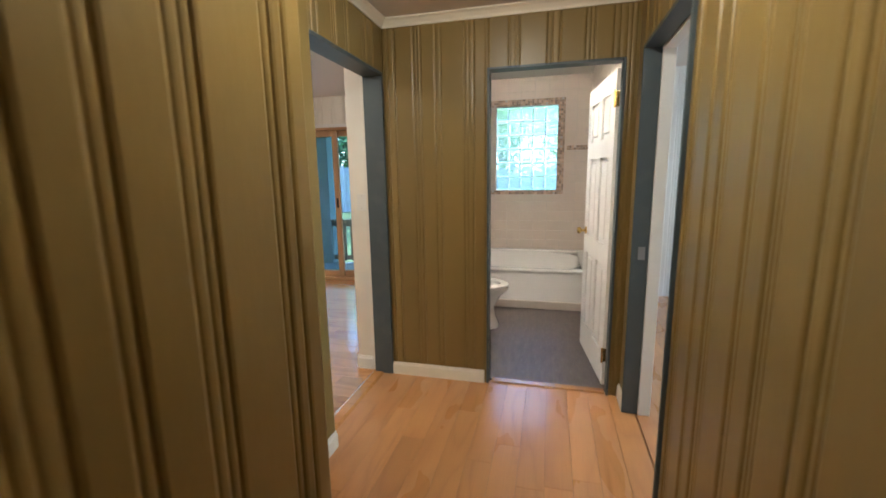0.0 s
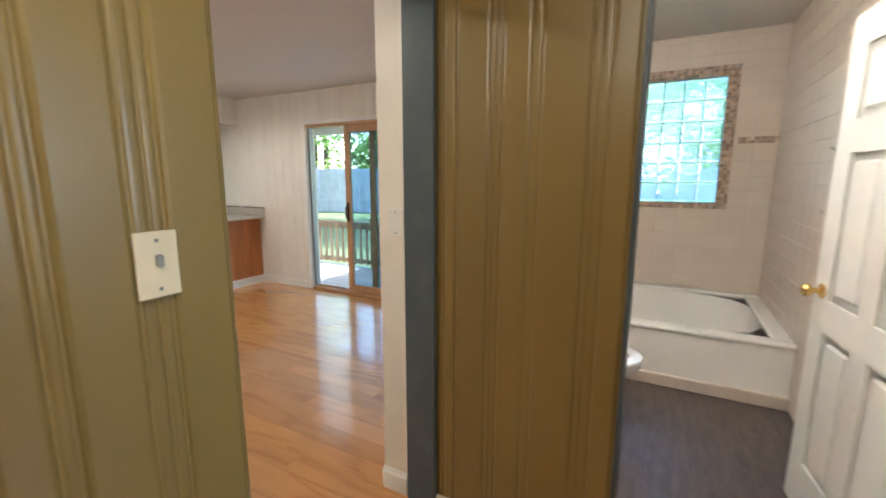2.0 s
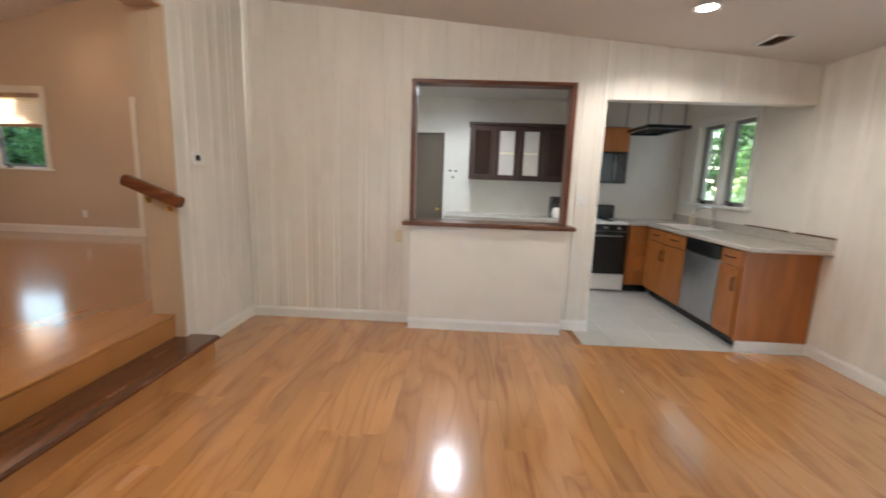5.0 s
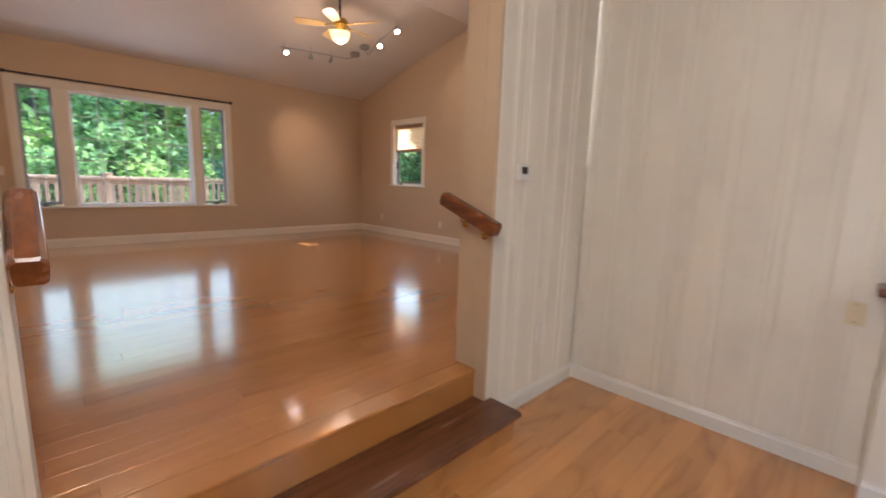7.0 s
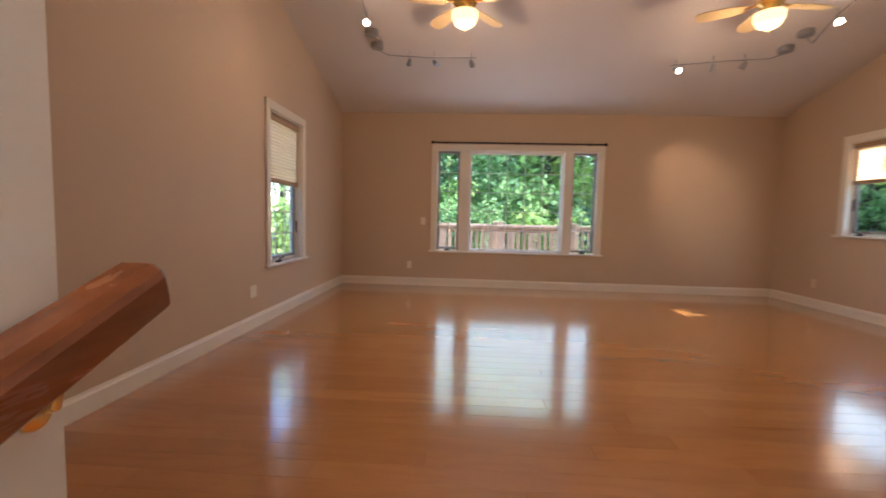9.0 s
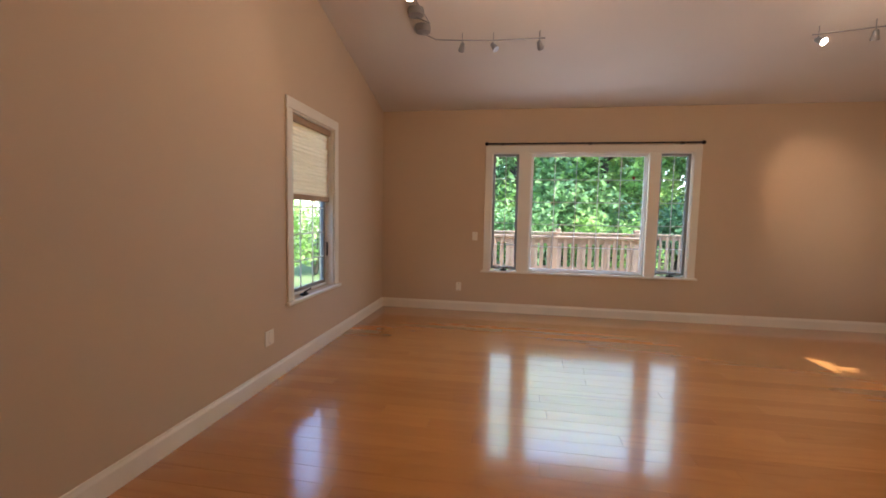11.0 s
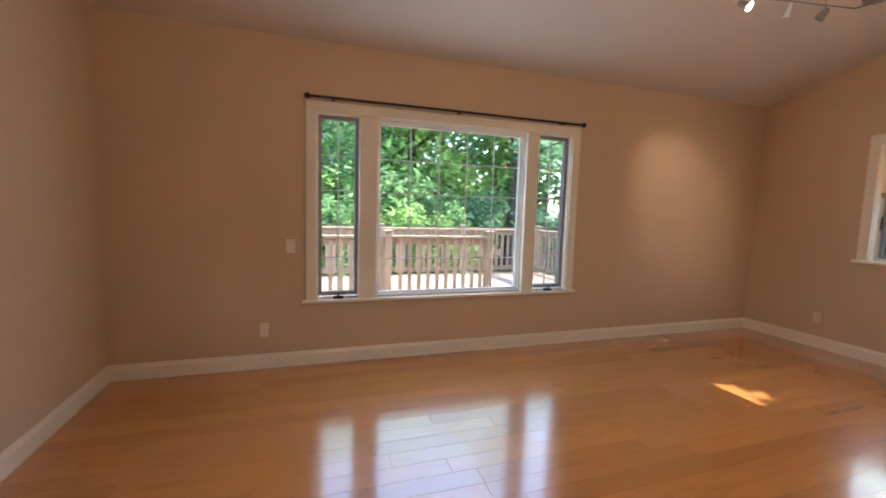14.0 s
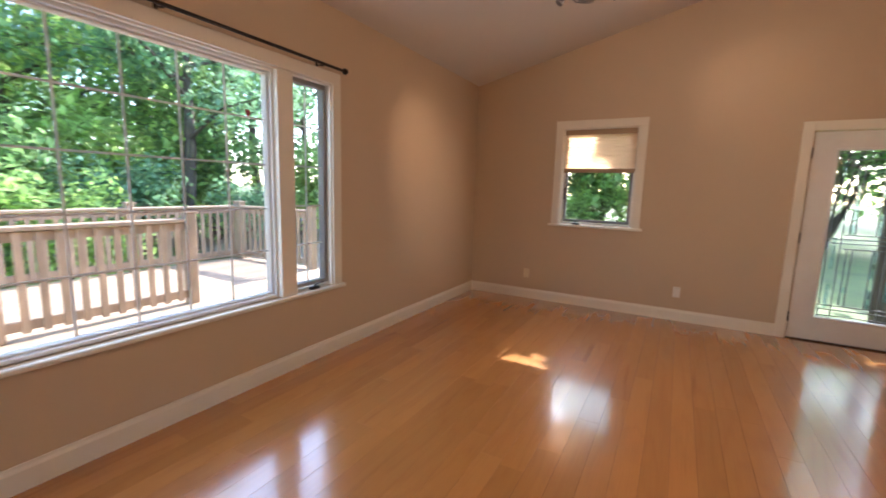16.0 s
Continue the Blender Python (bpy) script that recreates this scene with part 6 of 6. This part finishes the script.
def tree(x, y, h, spread, seed, leaf, label, low=0.35, n=5200, size=0.13):
    rng = random.Random(seed)
    t = thing("tree", (x, y, -0.5), label, "tree", "trees round the house")
    b = Build()
    r0 = 0.035 * h * 0.62
    lean = (rng.uniform(-0.06, 0.06) * h, rng.uniform(-0.06, 0.06) * h)
    pts = [(x + lean[0] * k + rng.uniform(-0.05, 0.05), y + lean[1] * k + rng.uniform(-0.05, 0.05), -0.5 + h * 0.9 * k) for k in (0, 0.15, 0.35, 0.55, 0.8, 1)]
    b.tube(pts, [r0 * 1.35, r0, r0 * 0.85, r0 * 0.6, r0 * 0.3, 0.02], 10)
    tips = []
    for k in range(11):
        f = rng.uniform(low, 0.95)
        s = Vector((x + lean[0] * f, y + lean[1] * f, -0.5 + h * 0.9 * f))
        a = k * 2.4 + rng.uniform(-0.4, 0.4)
        ln = spread * (1.1 - 0.6 * f) * rng.uniform(0.7, 1.1)
        e = s + Vector((math.cos(a) * ln, math.sin(a) * ln, ln * rng.uniform(0.1, 0.6)))
        m = (s + e) / 2 + Vector((0, 0, 0.1 * ln))
        b.tube([tuple(s), tuple(m), tuple(e)], [r0 * 0.35, r0 * 0.2, 0.015], 6)
        tips += [tuple(m), tuple(e)]
    part("trunk", b, M["bark"], t, "rough brown trunk with limbs", True)
    c = Build()
    for p in tips + [(x + lean[0], y + lean[1], -0.5 + h * 0.95)]:
        q = spread * rng.uniform(0.24, 0.42)
        leaves(c, rng, p, (q, q, q * 0.7), n // len(tips), size)
    raw("crown", c, M[leaf], t)
    return t


T1 = tree(-2.0, -18, 9, 3.6, 1, "leaf", "broad leafy tree with a rough trunk", 0.3)
T2 = tree(-6.5, -20, 11, 4.2, 2, "leaf2", "tall bright green tree at the edge of the yard", 0.25)
T3 = tree(-9.5, -16.5, 10, 3.6, 3, "leaf3", "dark green tree with two slender limbs", 0.3)
for i, (src, x, y, s) in enumerate(((T2, 3, -19, 0.9), (T3, 1, -24, 1.2), (T1, -6, -27, 1.3), (T2, -13, -25, 1.3), (T1, -12, -19, 1.0), (T3, -17, -23, 1.2), (T1, 7, -25, 1.2), (T2, -2, -30, 1.5),
                                       (T3, -10, -32, 1.6), (T1, -19, -17, 1.1), (T3, 12, -30, 1.4), (T2, -22, -10, 1.1), (T1, -24, -4.5, 1.2), (T3, -27, -13, 1.4), (T2, -26, 2, 1.2), (T1, -30, -8, 1.5), (T3, -33, -2, 1.6),
                                       (T2, -16, 28, 1.1), (T1, -9, 31, 1.2), (T3, -22, 25, 1.2), (T2, -2, 33, 1.2), (T1, 5, 34, 1.2), (T3, -13, 36, 1.4), (T2, -28, 30, 1.5), (T3, 22, -12, 1.1), (T1, 24, -22, 1.3), (T2, 25, -4, 1.2), (T3, 27, -32, 1.5), (T1, 32, -15, 1.6), (T1, -15, 13, 0.8), (T2, -19.5, 15.5, 0.9), (T3, -22, -16, 1.2), (T2, -3.5, -22.5, 1.1), (T1, -8.5, -23.5, 1.2))):
    m = Matrix.Translation((x, y, -0.5)) @ Matrix.Rotation(i * 1.9, 4, 'Z') @ Matrix.Scale(s, 4)
    cp = copy_thing(src, Matrix.Identity(4))
    cp.matrix_basis = m
rngw = random.Random(12)
for i in range(46):
    a = i * 2 * math.pi / 46 + rngw.uniform(-0.05, 0.05)
    r = rngw.uniform(40, 62)
    cp = copy_thing((T1, T2, T3)[i % 3], Matrix.Identity(4))
    cp.matrix_basis = Matrix.Translation((-4 + r * math.cos(a), r * math.sin(a), -0.5)) @ Matrix.Rotation(i * 1.3, 4, 'Z') @ Matrix.Scale(rngw.uniform(1.5, 2.2), 4)
# added sun blocker: dense crown narrows the sun patch from the west window
tree(-13.6, -2.5, 8.8, 2.6, 31, "leaf2", "leafy tree added to cut the sun at the west window", 0.5, 20000, 0.16)


# made-up tree, stands in the sun's way so none falls through the door glass
st2 = tree(-11.8, 0.6, 8.0, 2.8, 37, "leaf", "leafy tree added to keep sun off the entry door", 0.45, 5200, 0.14)


def shrub(x, y, w, d, h, seed, leaf, label, n=2600):
    rng = random.Random(seed)
    t = thing("shrub", (x, y, -0.5), label, "shrub", "shrubs at the deck")
    b = Build()
    for k in range(7):
        a = rng.uniform(0, 6.28)
        b.tube([(x, y, -0.5), (x + math.cos(a) * w * 0.3, y + math.sin(a) * d * 0.3, -0.5 + h * 0.6)], [0.03, 0.012], 6)
    part("stems", b, M["bark"], t)
    c = Build()
    for k in range(9):
        p = (x + rng.uniform(-0.6, 0.6) * w, y + rng.uniform(-0.6, 0.6) * d, -0.5 + h * rng.uniform(0.3, 0.8))
        leaves(c, rng, p, (w * 0.4, d * 0.4, h * 0.28), n // 9, 0.085)
    raw("foliage", c, M[leaf], t)
    return t


S1 = shrub(-2.5, -13.0, 1.8, 1.2, 2.6, 5, "leaf", "dense green shrub behind the deck railing")
S2 = shrub(-5.3, -13.4, 1.8, 1.3, 2.3, 6, "leaf2", "bright green shrub behind the deck railing")
S3 = shrub(0.6, -13.2, 1.8, 1.2, 2.5, 7, "leaf3", "dark green shrub behind the deck railing")
for i, (src, x, y, s) in enumerate(((S3, -7.2, -15.2, 1.15), (S1, -18, -16.5, 1.5), (S2, -21, -19, 2.2), (S3, -24, -22, 2.6), (S1, -26, -18.5, 2.6), (S3, -21, 7, 2.2), (S1, -25, -11, 2.6), (S2, -26, -6.5, 2.8), (S3, -27, -2, 3.0), (S1, -26, 3, 2.8), (S2, -25, 8, 2.6), (S3, -24, -15.5, 2.6), (S2, -13.5, 12, 1.6), (S1, -18, 14, 2.0), (S3, -21.5, -2.6, 1.4), (S2, -8.6, -17.5, 1.8), (S1, -11.5, -18, 1.8), (S2, -14.5, -17, 1.7), (S1, -4.8, -21, 2.4), (S2, -8, -22, 2.6), (S3, -1, -21, 2.4), (S2, -12, -22.5, 2.6), (S1, -4.2, -15.5, 1.4), (S2, -1.0, -15.6, 1.5), (S1, 2.6, -14.5, 1.3), (S2, 4.6, -13, 1.2), (S3, -9.8, -14.0, 0.9), (S2, -22.5, -7, 1.0), (S1, -11, 27, 1.2), (S3, -5, 29, 1.2), (S2, -17, 24, 2.4), (S1, -14, 25.5, 2.6), (S3, -10.5, 26, 2.5), (S2, -6.5, 27.5, 2.6), (S1, -2, 29, 2.6), (S2, 3, 30, 2.6), (S1, -3, -17.5, 1.9), (S2, -6, -18, 1.9), (S3, 0.5, -18, 2.0), (S1, 3.5, -17.5, 1.8), (S2, -9, -19.5, 1.5))):
    cp = copy_thing(src, Matrix.Identity(4))
    cp.matrix_basis = Matrix.Translation((x, y, -0.5)) @ Matrix.Rotation(i * 2.3, 4, 'Z') @ Matrix.Scale(s, 4)


# parked car, stop sign
def car(x, y, turn, label):
    c = thing("car", (0, 0, 0), label, "car")
    prof = [(-2.2, 0.35), (-2.25, 0.75), (-2.05, 0.95), (-1.5, 1.02), (-0.95, 1.45), (0.5, 1.5), (1.25, 1.05), (2.0, 0.92), (2.25, 0.7), (2.22, 0.35)]
    b = Build()
    n = len(prof)
    for yy, sc in ((-0.86, 0.97), (-0.8, 1.0), (0.8, 1.0), (0.86, 0.97)):
        for u, z in prof:
            ins = 0.14 if z > 1.2 else 0
            b.v.append((u * sc, yy - math.copysign(ins, yy), z))
    b.f += [(i * n + k, i * n + (k + 1) % n, (i + 1) * n + (k + 1) % n, (i + 1) * n + k) for i in range(3) for k in range(n)] + [tuple(range(n)), tuple(3 * n + k for k in range(n))]
    body = part("body", b, M["carpaint"], c, "silver painted body", True)
    for s in (-1, 1):
        part("side_window", Build().prism([(-1.3, 1.06), (-0.9, 1.38), (0.45, 1.42), (1.0, 1.06)], 'y', s * 0.735, s * 0.79), M["black"], c)
    part("windscreen", Build().box((-0.02, -0.62, -0.32), (0.02, 0.62, 0.26), 0.01), M["black"], c).matrix_basis = Matrix.Translation((0.92, 0, 1.3)) @ Matrix.Rotation(radians(-58), 4, 'Y')
    for u in (-1.4, 1.4):
        for s in (-1, 1):
            w = part("wheel", Build().lathe([(0.2, -0.1), (0.31, -0.1), (0.33, -0.06), (0.33, 0.06), (0.31, 0.1), (0.2, 0.1)], (u, s * 0.78, 0.33), 20, 'y'), M["tyre"], c, "black tyre", True)
            part("rim", Build().lathe([(0.02, -0.11), (0.2, -0.1), (0.2, 0.1), (0.02, 0.11)], (u, s * 0.78, 0.33), 16, 'y'), M["alu"], w)
    for s in (-0.6, 0.6):
        part("headlight", Build().box((2.15, s - 0.16, 0.68), (2.25, s + 0.16, 0.82), 0.03), M["white"], c)
    c.matrix_world = Matrix.Translation((x, y, -0.48)) @ Matrix.Rotation(radians(turn), 4, 'Z')
    return c


car(-17.0, -7.4, 20, "silver parked car on the gravel drive")
car(-15.5, -21.5, 70, "silver parked car beyond the deck")
sg = thing("stop_sign", (-13.5, -27, -0.5), "small red octagonal road sign on a post", "sign")
part("post", Build().tube([(-13.5, -27, -0.5), (-13.5, -27, 2.0)], 0.04, 8), M["alu"], sg)
part("sign_plate", Build().lathe([(0.38, -0.015), (0.38, 0.015)], (-13.5, -26.93, 2.1), 8, 'y'), M["red"], sg)


# floor boards, tiles
planks(floor_dining, -4.55, -0.18, 1.2, 6.21, 0.0, 0.127, M["oak"], 'x', 1, lambda y: -4.55 if y < 4.31 else -4.19)
AT = HALL
planks(floor_hall, -0.31, HX1 + 0.06, -0.9, 3.57, 0.0, 0.127, M["oak_hall"], 'y', 2)
AT = MAIN
planks(floor_living, -6.94, -0.255, -5.155, 0.997, LF, 0.125, M["maple"], 'x', 3, None, 0.012, 0.9, 2.0)
AT = HALL
planks(floor_bedroom, HX1 + 0.07, 4.5, 0.6, 6.0, 0.0, 0.127, M["oak_hall"], 'y', 4, None, 0.012, 1.2, 2.4)
AT = MAIN
for i in range(7):
    for j in range(12):
        x0, y0 = -4.195 - 0.4 * i, 6.205 - 0.4 * j
        if x0 > -4.6 and y0 < 4.4 or x0 < -6.7 or y0 < 1.6:
            continue
        y1 = max(y0 - 0.397, 4.313) if x0 > -4.6 else y0 - 0.397
        part("floor_tile", Build().box((max(x0 - 0.397, -6.72), y1, -0.008), (x0, y0, 0.002), 0.0015), M["tile"], floor_kitchen)

AT = HALL
for i in range(9):
    for j in range(18):
        x0, z0 = -0.24 + i * 0.17, 0.43 + j * 0.125
        x1, z1 = min(x0 + 0.168, 1.285), min(z0 + 0.123, 2.6)
        if x1 < x0 + 0.01 or z1 < z0 + 0.01:
            continue
        if not (x1 > 0.04 and x0 < 0.98 and z1 > 1.15 and z0 < 2.34):
            part("wall_tile", Build().box((x0, 6.4935, z0), (x1, 6.50, z1), 0.0012), M["bathtile"], bw)
        else:
            for a0, a1, c0, c1 in ((x0, min(x1, 0.04), z0, z1), (max(x0, 0.98), x1, z0, z1), (max(x0, 0.04), min(x1, 0.98), z0, min(z1, 1.15)), (max(x0, 0.04), min(x1, 0.98), max(z0, 2.34), z1)):
                if a1 - a0 > 0.01 and c1 - c0 > 0.01:
                    part("wall_tile", Build().box((a0, 6.4935, c0), (a1, 6.50, c1), 0.0012), M["bathtile"], bw)
for i in range(17):
    for j in range(21):
        y0, z0 = 3.66 + i * 0.17, 0.005 + j * 0.125
        part("wall_tile", Build().box((1.2805, y0, z0), (1.287, min(y0 + 0.168, 6.49), min(z0 + 0.123, 2.6)), 0.0012), M["bathtile"], wbe)
AT = MAIN
